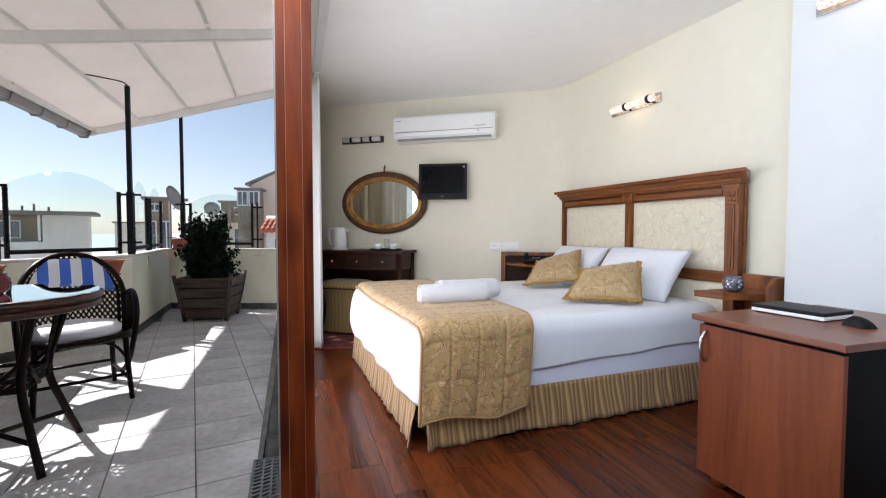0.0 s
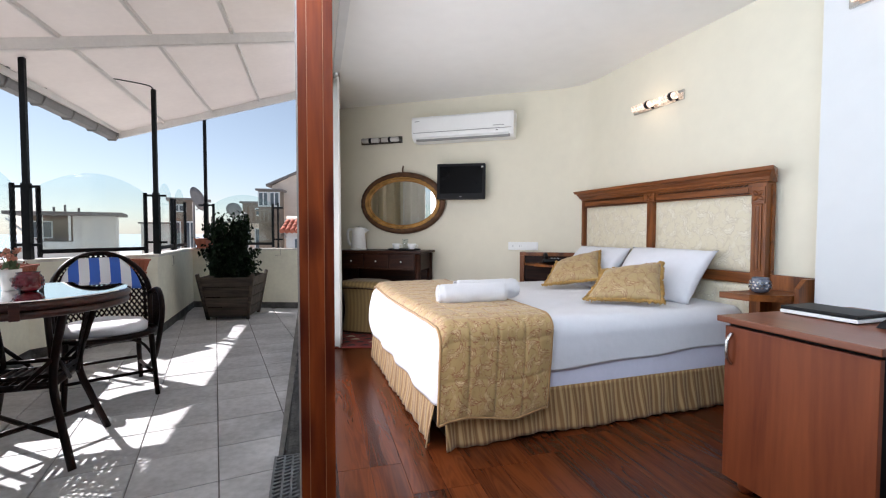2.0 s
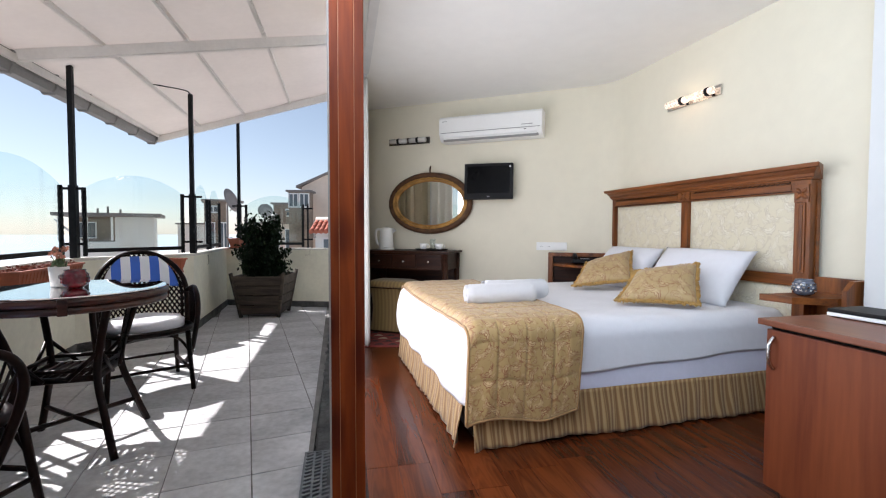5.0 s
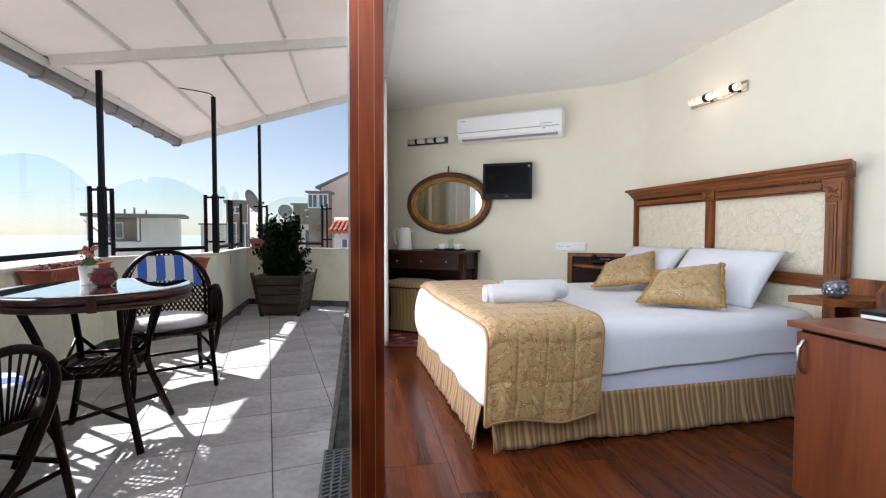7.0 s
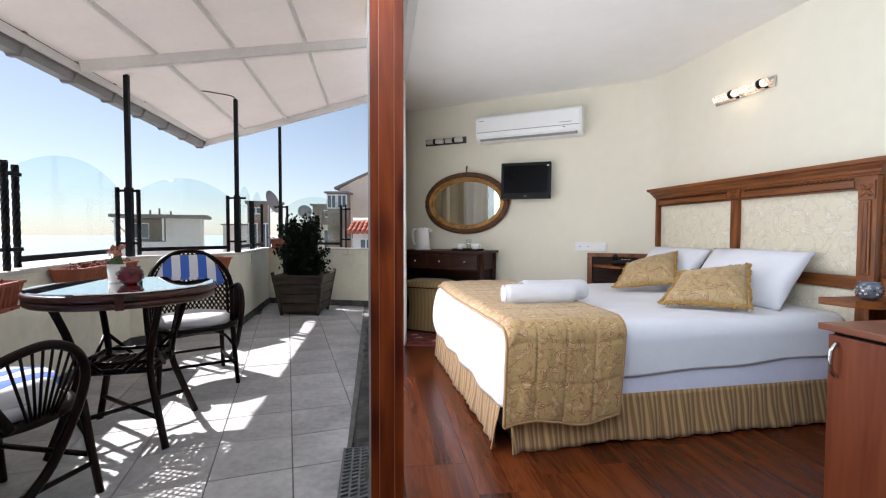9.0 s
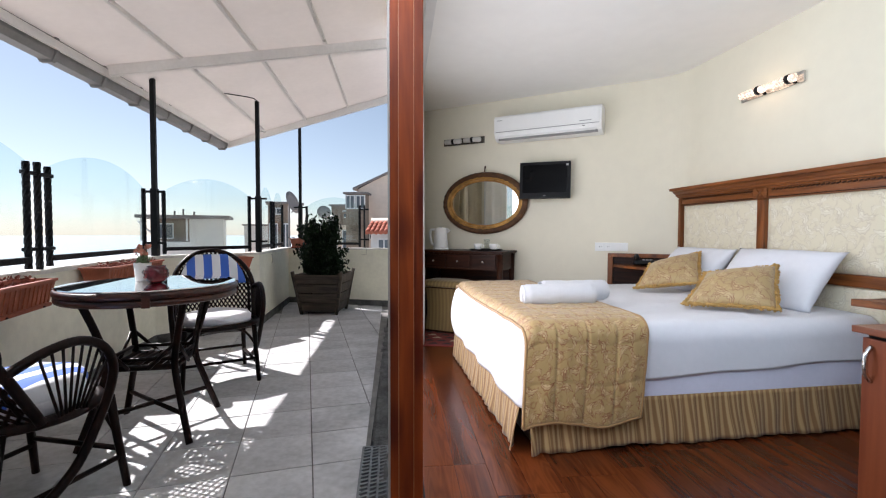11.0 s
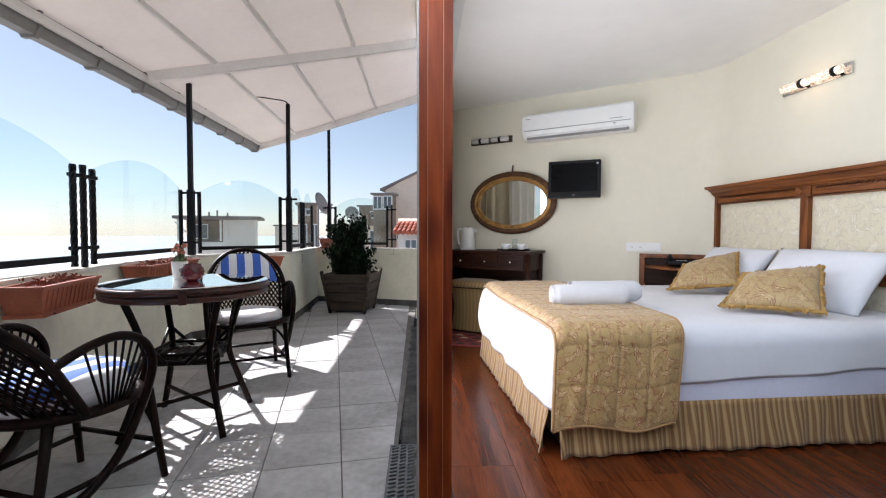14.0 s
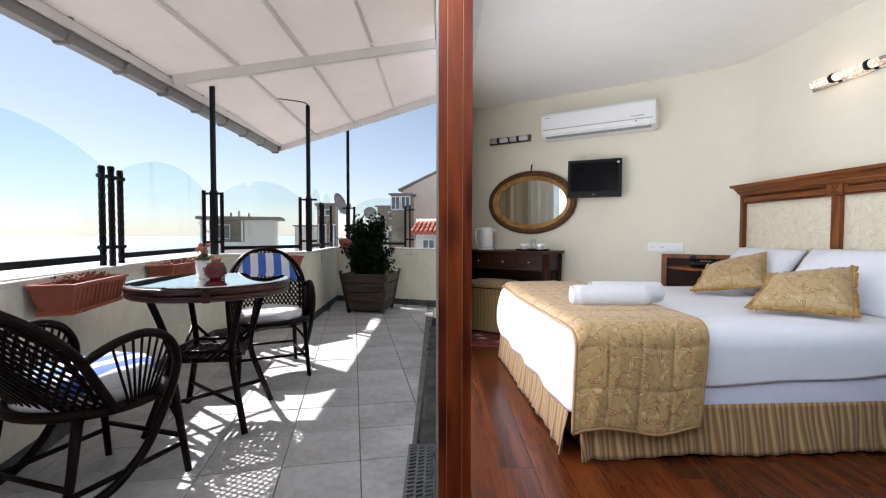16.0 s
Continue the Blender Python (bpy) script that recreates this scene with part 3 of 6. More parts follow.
def front_window():
    t = thing("window_1", pose(0.0, 0, 0), "fixed glazed front with white aluminium frame", "window", kind="structure")
    for y in (2.80, 4.17):
        part("window_frame", boxed(-0.025, y, TERRACE, 0.035, y + 0.05, 2.26, 0.003), M["frame_white"], t)
    for z in (TERRACE, 2.21):
        part("window_frame", boxed(-0.025, 1.46, z, 0.035, 4.17, z + 0.045, 0.003), M["frame_white"], t)
    for y0, y1 in ((1.46, 2.80), (2.85, 4.17)):
        p = part("pane", boxed(0.002, y0, 0.015, 0.008, y1, 2.21), M["door_glass"], t)
        p.visible_shadow = False
    return t


front_window()

structure("curtain_rail", boxed(0.176, 1.46, 2.362, 0.236, 3.915, 2.408, 0.004), M["frame_white"], "white curtain rail along the ceiling above the glazing", "curtain rail")

# terrace ground and its worn edge along the glazed front
structure("terrace_floor", prism([(-1.30, -3.0), (-0.13, -3.0), (-0.13, 6.5), (-1.70, 7.05), (-1.62, 5.2), (-2.38, 4.45), (-2.18, 2.75), (-1.95, 1.85)], -0.25, TERRACE - 0.008), M["grout"], "grey ceramic tile floor of the terrace", "floor")
def strip(u, v):
    y = 1.0 + v * 4.0
    x = -0.120 - 0.018 * (y - 1.7) + u * (0.085 + 0.018 * (y - 1.7)) + (noise.noise(Vector((u * 3, y * 6, 1))) * 0.012 if u < 0.2 else 0)
    return Vector((x, y, TERRACE - 0.012 + u * 0.02 - 0.016 * max(0.0, 1 - u / 0.16) + noise.noise(Vector((u * 4, y * 9, 4))) * 0.009 + noise.noise(Vector((u * 9, y * 31, 7))) * 0.005))
structure("threshold", cloth_grid(strip, 14, 160), M["concrete"], "rough broken concrete strip beside the tiles", "threshold")
# solid block, its black stands in for the shade of a gap
structure("threshold_base", boxed(-0.13, -3.0, -0.25, 0.02, 5.6, TERRACE - 0.022), M["recess_black"], "near-black block painted as the shaded gap under the threshold", "threshold")


def parapet():
    """Bent rendered parapet round the terrace."""
    line = [(-1.20, -3.0), (-1.82, 1.85), (-2.05, 2.75), (-2.25, 4.42), (-1.53, 5.17), (-1.63, 6.93), (-0.02, 6.37)]
    out = []
    for i, (x, y) in enumerate(line):
        a = Vector(line[max(i - 1, 0)])
        b = Vector(line[min(i + 1, len(line) - 1)])
        d = (b - a).normalized()
        out.append((x - d.y * 0.17, y + d.x * 0.17))
    t = thing("parapet", pose(0, 0, 0), "cream rendered terrace parapet with pale coping", "parapet", kind="structure")
    for i in range(len(line) - 1):
        quad = [line[i], line[i + 1], out[i + 1], out[i]]
        part("wall_panel", prism(quad, -0.25, 0.765), M["terrace_wall"], t)
        c = sum((Vector(q) for q in quad), Vector((0, 0))) / 4
        quad2 = [tuple(c + (Vector(q) - c) * 1.0 + (Vector(line[i]) - Vector(out[i])).normalized() * (0.012 if k < 2 else -0.012)) for k, q in enumerate(quad)]
        part("coping", prism(quad2, 0.766, 0.79), M["coping"], t)
        p, q = Vector(line[i]), Vector(line[i + 1])
        d = (q - p).normalized()
        nrm = Vector((d.y, -d.x))
        part("skirting", prism([tuple(p), tuple(q), tuple(q + nrm * 0.012), tuple(p + nrm * 0.012)], TERRACE - 0.02, 0.05), M["concrete"], t, "dark worn skirting")
    return line


PARAPET = parapet()


def twisted(bm, x, y, z0, z1, r=0.0185):
    """A square bar with a twist."""
    n = max(8, int((z1 - z0) / 0.013))
    rings = []
    for i in range(n + 1):
        a = 0.26 * i
        rr = r * (1.0 + 0.07 * (i % 2))
        rings.append([bm.verts.new((x + rr * math.cos(a + k * math.pi / 3), y + rr * math.sin(a + k * math.pi / 3), z0 + (z1 - z0) * i / n)) for k in range(6)])
    for a, b in zip(rings, rings[1:]):
        for k in range(6):
            bm.faces.new((a[k], a[(k + 1) % 6], b[(k + 1) % 6], b[k]))
    bm.faces.new(rings[-1])
    bm.faces.new(rings[0][::-1])
    return bm


def glass_panel(a, b, rise=0.14):
    """One railing panel: two side bars, bottom bar, arched pane."""
    a, b = Vector(a), Vector(b)
    d = b - a
    w = d.length
    t = thing("glass_railing_panel", Matrix.Translation((a.x, a.y, 0)) @ pose(0, 0, 0, 0, 0, math.degrees(math.atan2(d.y, d.x))), "arched clear glass railing panel in a black iron frame", "railing", "terrace railing panels")
    for x in (0, w):
        part("side_bar", twisted(bmesh.new(), x, 0, 0.80, 1.41), M["black_metal"], t)
    part("bottom_bar", boxed(0.0, -0.016, 0.832, w, 0.016, 0.868, 0.003), M["black_metal"], t)
    bm = bmesh.new()
    n = 20
    lo, hi = [], []
    for i in range(n + 1):
        u = i / n
        top = 1.415 + rise * (1 - (2 * u - 1) ** 2)
        lo.append((0.012 + u * (w - 0.024), 0.868))
        hi.append((0.012 + u * (w - 0.024), top))
    f = [bm.verts.new((x, -0.003, z)) for x, z in lo + hi[::-1]]
    g = [bm.verts.new((x, 0.003, z)) for x, z in lo + hi[::-1]]
    bm.faces.new(f)
    bm.faces.new(g[::-1])
    for i in range(len(f)):
        j = (i + 1) % len(f)
        bm.faces.new((f[i], g[i], g[j], f[j]))
    p = part("pane", bm, M["glass"], t, "clear arched glass pane")
    p.visible_shadow = False
    return t


def iron_post(x, y, z1, hook=False):
    t = thing("canopy_post", pose(x, y, 0), "black iron canopy post on the parapet", "post", "canopy posts")
    part("shaft", boxed(-0.02, -0.02, 0.785, 0.02, 0.02, z1, 0.004), M["black_metal"], t)
    part("sleeve", boxed(-0.028, -0.028, 0.785, 0.028, 0.028, 1.42, 0.005), M["black_metal"], t)
    for z in (0.90, 1.38):
        part("clamp", boxed(-0.095, -0.008, z, 0.095, 0.008, z + 0.022, 0.002), M["black_metal"], t)
    if hook:
        part("hook_wire", tubed(smooth_path([(0, 0, z1 - 0.02), (-0.015, 0, z1 + 0.02), (-0.10, -0.05, z1 + 0.035), (-0.50, -0.25, z1 + 0.035)], 5), 0.006, 6), M["black_metal"], t)
    return t


iron_post(-2.265, 4.48, 2.485)
iron_post(-1.56, 5.26, 2.47, hook=True)
iron_post(-1.47, 7.02, 2.60)
glass_panel((-1.60, -0.2), (-1.83, 1.20))
glass_panel((-1.84, 1.27), (-2.08, 2.765))
glass_panel((-2.128, 2.99), (-2.30, 4.36))
glass_panel((-2.23, 4.57), (-1.63, 5.17))
glass_panel((-1.575, 5.38), (-1.615, 5.98))
glass_panel((-1.62, 6.10), (-1.665, 6.72))
glass_panel((-1.37, 6.99), (-0.56, 6.72), 0.12)
mid_post = thing("railing_post", pose(-2.10, 2.872, 0), "black twisted iron railing post", "post", "terrace railing posts")
part("shaft", twisted(bmesh.new(), 0, 0, 0.785, 1.42), M["black_metal"], mid_post)
part("clamp", boxed(-0.010, -0.115, 1.34, 0.010, 0.115, 1.362, 0.002), M["black_metal"], mid_post)
part("clamp", boxed(-0.010, -0.115, 0.90, 0.010, 0.115, 0.922, 0.002), M["black_metal"], mid_post)
end_post = copy_thing(mid_post, pose(-0.49, 6.70, 0, 0, 0, 70) @ Matrix.Diagonal((1, 0.62, 1, 1)))


def canopy():
    """Sloping canvas roof with ribs, cross beam, end fascia and gutter."""
    t = thing("canopy", pose(0, 0, 0), "white canvas terrace canopy with ribs and beams", "canopy")
    rise = 0.214
    def z(x): return 2.40 + rise * (x + 2.42)
    x0, x1 = -2.53, -0.06
    def y_end(x): return 6.84 - 0.31 * (x + 2.45)
    def drop(y): return max(0.0, y - 4.3) * 0.036
    def sheet(u, v):
        x = x0 + u * (x1 - x0)
        y = -3.0 + v * (y_end(x) + 3.0)
        sag = -0.012 * abs(math.sin(u * math.pi * 4)) + noise.noise(Vector((x * 1.5, y * 1.2, 0))) * 0.008
        return Vector((x, y, z(x) + 0.03 + sag - drop(y)))
    part("canvas", cloth_grid(sheet, 32, 60, 0.01), M["canopy"], t, "off-white canvas sheet")
    for x in (-1.87, -1.27, -0.67):
        part("rib", moved(boxed(-0.015, 0, -0.020, 0.015, 7.25, 0.012, 0.002), pose(x, -3.0, z(x) + 0.008)), M["canopy_beam"], t)
        part("rib", moved(boxed(-0.015, 0, -0.020, 0.015, y_end(x) - 4.32, 0.012, 0.002), pose(x, 4.30, z(x) + 0.008, -2.06)), M["canopy_beam"], t)
    def bar(p, q, w, h, name):
        p, q = Vector(p), Vector(q)
        d = q - p
        bm = boxed(0, -w / 2, -h / 2, d.length, w / 2, h / 2, 0.004)
        rot = d.to_track_quat("X", "Z").to_matrix().to_4x4()
        part(name, moved(bm, Matrix.Translation(p) @ rot), M["canopy_beam"], t)
    bar((-2.40, 4.08, z(-2.40) - 0.045), (-0.07, 4.50, z(-0.07) - 0.045), 0.05, 0.085, "beam")
    bar((-2.46, 6.84, z(-2.46) - 0.105), (-0.07, y_end(-0.07), z(-0.07) - 0.085), 0.03, 0.12, "fascia")
    bar((-2.43, -3.0, z(-2.43) + 0.01), (-2.43, 6.82, z(-2.43) - 0.075), 0.03, 0.06, "eave_rail")
    def channel(y0, y1, grow):
        prof = [(-2.452 + grow, 2.445), (-2.452 + grow, 2.335), (-2.468, 2.285 - grow), (-2.552, 2.285 - grow), (-2.575 - grow, 2.335), (-2.575 - grow, 2.445)]
        b = bmesh.new()
        ends = [[b.verts.new((x, y, zz)) for x, zz in prof] for y in (y0, y1)]
        for i in range(6):
            b.faces.new((ends[0][i], ends[0][(i + 1) % 6], ends[1][(i + 1) % 6], ends[1][i]))
        b.faces.new(ends[0])
        b.faces.new(ends[1])
        bmesh.ops.recalc_face_normals(b, faces=b.faces)
        return b
    def tilt(b):
        for v in b.verts:
            v.co.z -= 0.028 + 0.012 * (v.co.y - 3.0)
        return b
    gut = part("gutter", tilt(channel(-3.0, 6.84, 0.0)), M["gutter"], t, "grey plastic rain gutter")
    for k in range(13):
        part("gutter_bracket", tilt(channel(0.30 + k * 0.54, 0.330 + k * 0.54, 0.018)), M["gutter"], gut)
    seam = boxed(-2.2, -0.002, -0.001, -1.30, 0.002, 0.001)
    part("seam", moved(seam, Matrix.Translation((0, 2.62, z(-1.75) + 0.010)) @ Matrix.Translation((-1.75, 0, 0)) @ pose(0, 0, 0, 0, -math.degrees(math.atan(rise)), 6) @ Matrix.Translation((1.75, 0, 0))), M["gutter"], t, "stitched canvas seam")
    return t


canopy()


# ---- bedroom things ----
def profile_point(d, x0, x1, z0, z1, r):
    """A point along an upside-down U of width x0..x1, sides z0..z1, with rounded shoulders; d from 0 to 1."""
    s1, s2, s3 = z1 - r - z0, math.pi * r / 2, (x1 - x0) - 2 * r
    total = 2 * s1 + 2 * s2 + s3
    q = d * total
    if q < s1:
        return x0, z0 + q
    q -= s1
    if q < s2:
        a = q / r
        return x0 + r - r * math.cos(a), z1 - r + r * math.sin(a)
    q -= s2
    if q < s3:
        return x0 + r + q, z1
    q -= s3
    if q < s2:
        a = q / r
        return x1 - r + r * math.sin(a), z1 - r + r * math.cos(a)
    q -= s2
    return x1, z1 - r - q


def bed():
    t = thing("double_bed", BED, "double bed with white linen, carved walnut headboard and striped skirt", "bed")
    # duvet over the mattress
    def duvet(u, v):
        x = u * 1.93
        hem = 0.30 + 0.07 * u + 0.004 * math.sin(u * 17) + 0.008 * noise.noise(Vector((u * 6, 2, 0)))
        y, z = profile_point(v, -0.012, 1.672, hem, 0.572, 0.085)
        side = max(0.0, min(1.0, (0.51 - z) / 0.2))
        y += (-1 if v < 0.5 else 1) * side * (0.004 + 0.003 * math.sin(u * 21 + 3 * v) + 0.007 * noise.noise(Vector((u * 9, v * 3, 5))) + 0.007 * max(0.0, u - 0.45) * abs(noise.noise(Vector((u * 26 + v * 40, v * 55 - u * 9, 8)))))
        top = max(0.0, min(1.0, (z - 0.53) / 0.04))
        z += top * (0.010 * noise.noise(Vector((u * 4, v * 9, 1))) + 0.005 * noise.noise(Vector((u * 13, v * 24, 3))) + 0.014 * math.sin(min(1, v) * math.pi))
        if u < 0.05:                                # rounded foot edge
            k = 1 - u / 0.05
            z -= 0.028 * (1 - math.sqrt(max(0, 1 - k * k)))
        return Vector((x, y, z))
    part("duvet", cloth_grid(duvet, 110, 160, 0.008), M["sheet"], t, "smooth white cotton duvet")
    def foot_cloth(u, v):                           # sheet falling over the foot end
        y = -0.03 + u * 1.72
        if v < 0.7:
            k = v / 0.7
            z, x = 0.215 + k * 0.292, -0.012 - 0.022 * math.sin(k * math.pi) ** 0.8
        else:
            a = (v - 0.7) / 0.3 * math.pi / 2
            z, x = 0.507 + 0.080 * math.sin(a), -0.012 + 0.10 * (1 - math.cos(a))
        x += (1 - v) * (0.010 * math.sin(u * 26) + 0.012 * noise.noise(Vector((u * 7, v * 3, 7))))
        e = min(u, 1 - u)
        if e < 0.05:
            x += 0.05 * (1 - e / 0.05) ** 2
            z -= 0.06 * (1 - e / 0.05) ** 2 * v
        return Vector((x, y, z))
    part("foot_sheet", cloth_grid(foot_cloth, 90, 24, 0.01), M["sheet"], t, "white sheet falling over the foot end")
    part("mattress", boxed(0.035, -0.004, 0.20, 1.94, 1.65, 0.51, 0.04), M["lower_sheet"], t, "lilac-white mattress sheet")
    part("base", boxed(0.06, 0.06, 0.03, 1.93, 1.60, 0.20, 0.01), M["dark_wood"], t)
    # pleated skirt on the two long sides and the foot
    def pleats(a, b, inward, gap=0.0):
        a, b = Vector(a), Vector(b)
        d = b - a
        n = Vector((d.y, -d.x)).normalized() * inward
        L = d.length
        def fn(u, v):
            q = a + d * u
            s = u * L
            k = (1 - v)
            amp = 0.003 + 0.006 * k
            w = math.sin(s * 62 + 1.7 * math.sin(s * 9)) * amp * 0.6 + noise.noise(Vector((s * 5, v, inward))) * 0.013 * k
            flare = 0.018 * k
            if gap and u < gap:
                flare += 0.03 * k * (1 - u / gap)
            q = q + n * (w + flare)
            z = 0.012 + v * 0.225 + 0.012 * k * noise.noise(Vector((s * 3, 0, 9)))
            return Vector((q.x, q.y, z))
        return cloth_grid(fn, int(L * 110), 10, 0.004)
    part("bed_skirt", pleats((0.03, -0.005), (1.93, -0.005), 1, 0.03), M["skirt"], t, "beige and brown striped pleated skirt")
    part("bed_skirt", pleats((0.0, 0.02), (0.0, 1.66), -1, 0.04), M["skirt"], t, "beige and brown striped pleated skirt")
    part("bed_skirt", pleats((0.03, 1.67), (1.93, 1.67), -1), M["skirt"], t, "beige and brown striped pleated skirt")
    # headboard
    hb = part("headboard", boxed(1.965, -0.135, 0.04, 1.99, 1.58, 1.30), M["walnut"], t, "carved walnut headboard with cream damask panels")
    def hp(name, bm, m, label=""):
        return part(name, bm, m, hb, label)
    for y0, y1 in ((-0.128, -0.041), (1.552, 1.586)):
        hp("stile", boxed(1.925, y0, 0.03, 2.0, y1, 1.311, 0.004), M["walnut_v"])
    hp("stile_moulding", boxed(1.917, -0.105, 0.80, 1.9245, -0.063, 1.185, 0.005), M["walnut_v"])
    hp("stile_moulding", boxed(1.912, -0.094, 0.812, 1.9165, -0.074, 1.172, 0.004), M["walnut_v"])
    def carved_block(y, z, w, h):                   # square block with a carved four-petal flower
        hp("rosette_block", boxed(1.916, y - w / 2, z - h / 2, 1.9245, y + w / 2, z + h / 2, 0.003), M["walnut"])
        for k in range(4):
            a = 45 + 90 * k
            petal = moved(lathe([(0.001, 0.0), (0.008, 0.010), (0.010, 0.022), (0.006, 0.036), (0.001, 0.041)], 8), pose(1.916, y, z) @ pose(0, 0, 0, a, 0, 0) @ Matrix.Diagonal((0.7, h / 0.085, 1, 1)))
            hp("petal", petal, M["walnut"])
    carved_block(-0.084, 1.236, 0.078, 0.098)
    carved_block(0.752, 1.281, 0.110, 0.062)
    hp("centre_stile", boxed(1.926, 0.723, 0.03, 1.998, 0.781, 1.244, 0.005), M["walnut_v"])
    for z0, z1 in ((0.718, 0.784), (0.42, 0.50)):
        hp("rail", boxed(1.930, -0.040, z0, 1.997, 0.722, z1, 0.005), M["walnut"])
        hp("rail", boxed(1.930, 0.782, z0, 1.997, 1.551, z1, 0.005), M["walnut"])
    hp("frieze", boxed(1.928, -0.040, 1.244, 1.998, 1.551, 1.311, 0.004), M["walnut"])
    for y0, y1 in ((-0.020, 0.690), (0.815, 1.535)):
        hp("frieze_moulding", boxed(1.921, y0, 1.256, 1.9275, y1, 1.288, 0.003), M["walnut"])
        # dark strip on the face, painted as the shade of a groove
        hp("frieze_groove", boxed(1.9255, y0 - 0.006, 1.249, 1.9276, y1 + 0.006, 1.2545), M["dark_wood"])
        for k in range(int((y1 - y0) / 0.030)):     # row of slanted carved beads under the cornice
            hp("carved_bead", moved(boxed(-0.004, -0.011, -0.004, 0.003, 0.011, 0.004, 0.002), pose(1.925, y0 + 0.015 + k * 0.030, 1.299, -18)), M["dark_wood"])
    # stepped cornice
    prof = [(2.0, 1.312), (1.921, 1.312), (1.918, 1.322), (1.908, 1.325), (1.904, 1.340), (1.890, 1.352), (1.882, 1.366), (1.862, 1.370), (1.856, 1.391), (2.0, 1.391)]
    bm = bmesh.new()
    ends = [[bm.verts.new((x, y + (0.45 if y > 1 else -1.1) * (1.925 - x) * (0 if x > 1.99 else 1), z)) for x, z in prof] for y in (-0.134, 1.590)]
    for i in range(len(prof)):
        j = (i + 1) % len(prof)
        bm.faces.new((ends[0][i], ends[0][j], ends[1][j], ends[1][i]))
    bm.faces.new(ends[0][::-1])
    bm.faces.new(ends[1])
    bmesh.ops.recalc_face_normals(bm, faces=bm.faces)
    hp("cornice", bm, M["walnut"])
    for (y0, y1) in ((-0.040, 0.722), (0.782, 1.551)):
        for z0, z1 in ((0.785, 1.243), (0.502, 0.717)):
            def pad(u, v, y0=y0, y1=y1, z0=z0, z1=z1):
                a, b = 2 * u - 1, 2 * v - 1
                puff = ((1 - abs(a) ** 8) * (1 - abs(b) ** 8)) ** 0.5
                return Vector((1.958 - 0.026 * puff + 0.002 * noise.noise(Vector((u * 5, v * 5, y0))), y0 + u * (y1 - y0), z0 + v * (z1 - z0)))
            hp("fabric_panel", cloth_grid(pad, 24, 20, 0.0, (y1 - y0, z1 - z0)), M["head_fabric"], "cream brocade upholstered panel")
    return t


bed()


def quilted_runner():
    t = thing("bed_runner", BED, "gold damask quilted runner across the foot of the bed", "bed runner")
    def fn(u, v):
        x = -0.016 + u * 0.592 + 0.012 * math.sin(v * 9) + 0.06 * max(0, v - 0.55) - 0.03 * (1 - min(1, v / 0.3)) * u
        y, z = profile_point(v, -0.062, 1.71, 0.145 + 0.018 * math.sin(u * 7) + 0.01 * u, 0.609, 0.075)
        z += 0.014 * math.sin(v * math.pi)
        d = v * 2.5
        a = abs((u * 0.60 / 0.15) % 1 - 0.5) * 2
        b = abs((d / 0.17) % 1 - 0.5) * 2
        puff = (1 - a ** 14) * (1 - b ** 14)
        if u < 0.10:
            z -= 0.035 * (1 - u / 0.10) ** 2 * min(1.0, max(0.0, (z - 0.45) / 0.1))
        h = 0.007 * puff + 0.004 * noise.noise(Vector((u * 14, d * 9, 0)))
        if v < 0.2:
            y -= h + 0.018 * noise.noise(Vector((u * 5, v * 6, 2))) * (1 - v / 0.2)
        elif v > 0.8:
            y += h
        else:
            z += h
        return Vector((x, y, z))
    part("quilt", cloth_grid(fn, 96, 320, 0.008, (0.60, 2.66)), M["runner"], t)
    def hem(u0):
        pts = [fn(u0, k / 120) for k in range(121)]
        return tubed(pts, 0.008, 6)
    part("piping", hem(0.0), M["runner"], t, "stitched hem")
    part("piping", hem(1.0), M["runner"], t, "stitched hem")
    part("piping", tubed([fn(k / 30, 0.0) for k in range(31)], 0.008, 6), M["runner"], t, "stitched hem")
    return t


quilted_runner()


def rolled_towel(x, y, z, turn, seed):
    t = thing("rolled_towel", BED @ pose(x, y, z, 0, 0, turn), "rolled white terry towel on the bed", "towel", "rolled towels")
    def roll(u, v):
        a = v * 2 * math.pi
        r = 0.062 + 0.004 * noise.noise(Vector((u * 6 + seed, math.cos(a), math.sin(a)))) + (0.004 if v > 0.97 else 0)
        k = 1.0 if 0.04 < u < 0.96 else 0.86
        return Vector(((u - 0.5) * 0.40, r * k * math.cos(a) * 1.12, r * k * math.sin(a) * 0.97))
    part("roll", cloth_grid(roll, 40, 32), M["towel"], t)
    for s in (-1, 1):
        bm = bmesh.new()
        pts = [(s * 0.199, (0.008 + 0.0055 * k / 5) * math.cos(k * 0.5) * 1.1, (0.008 + 0.0055 * k / 5) * math.sin(k * 0.5)) for k in range(42)]
        tube(bm, pts, 0.005, 5)
        part("spiral_edge", bm, M["towel"], t)
    return t


rolled_towel(0.35, 0.43, 0.668, -3, 0)
rolled_towel(0.50, 0.565, 0.672, -1, 7)


def pillow(x, y, z, lean, turn, w, seed):
    t = thing("pillow", BED @ pose(x, y, z, lean, 0, turn), "plump white cotton pillow against the headboard", "pillow", "white pillows")
    part("pillow_case", pillow_mesh(w, 0.41, 0.17, 24, seed), M["sheet"], t)


pillow(1.755, 0.49, 0.745, -36, -90, 0.74, 1)
pillow(1.77, 1.22, 0.737, -38, -90, 0.64, 9)


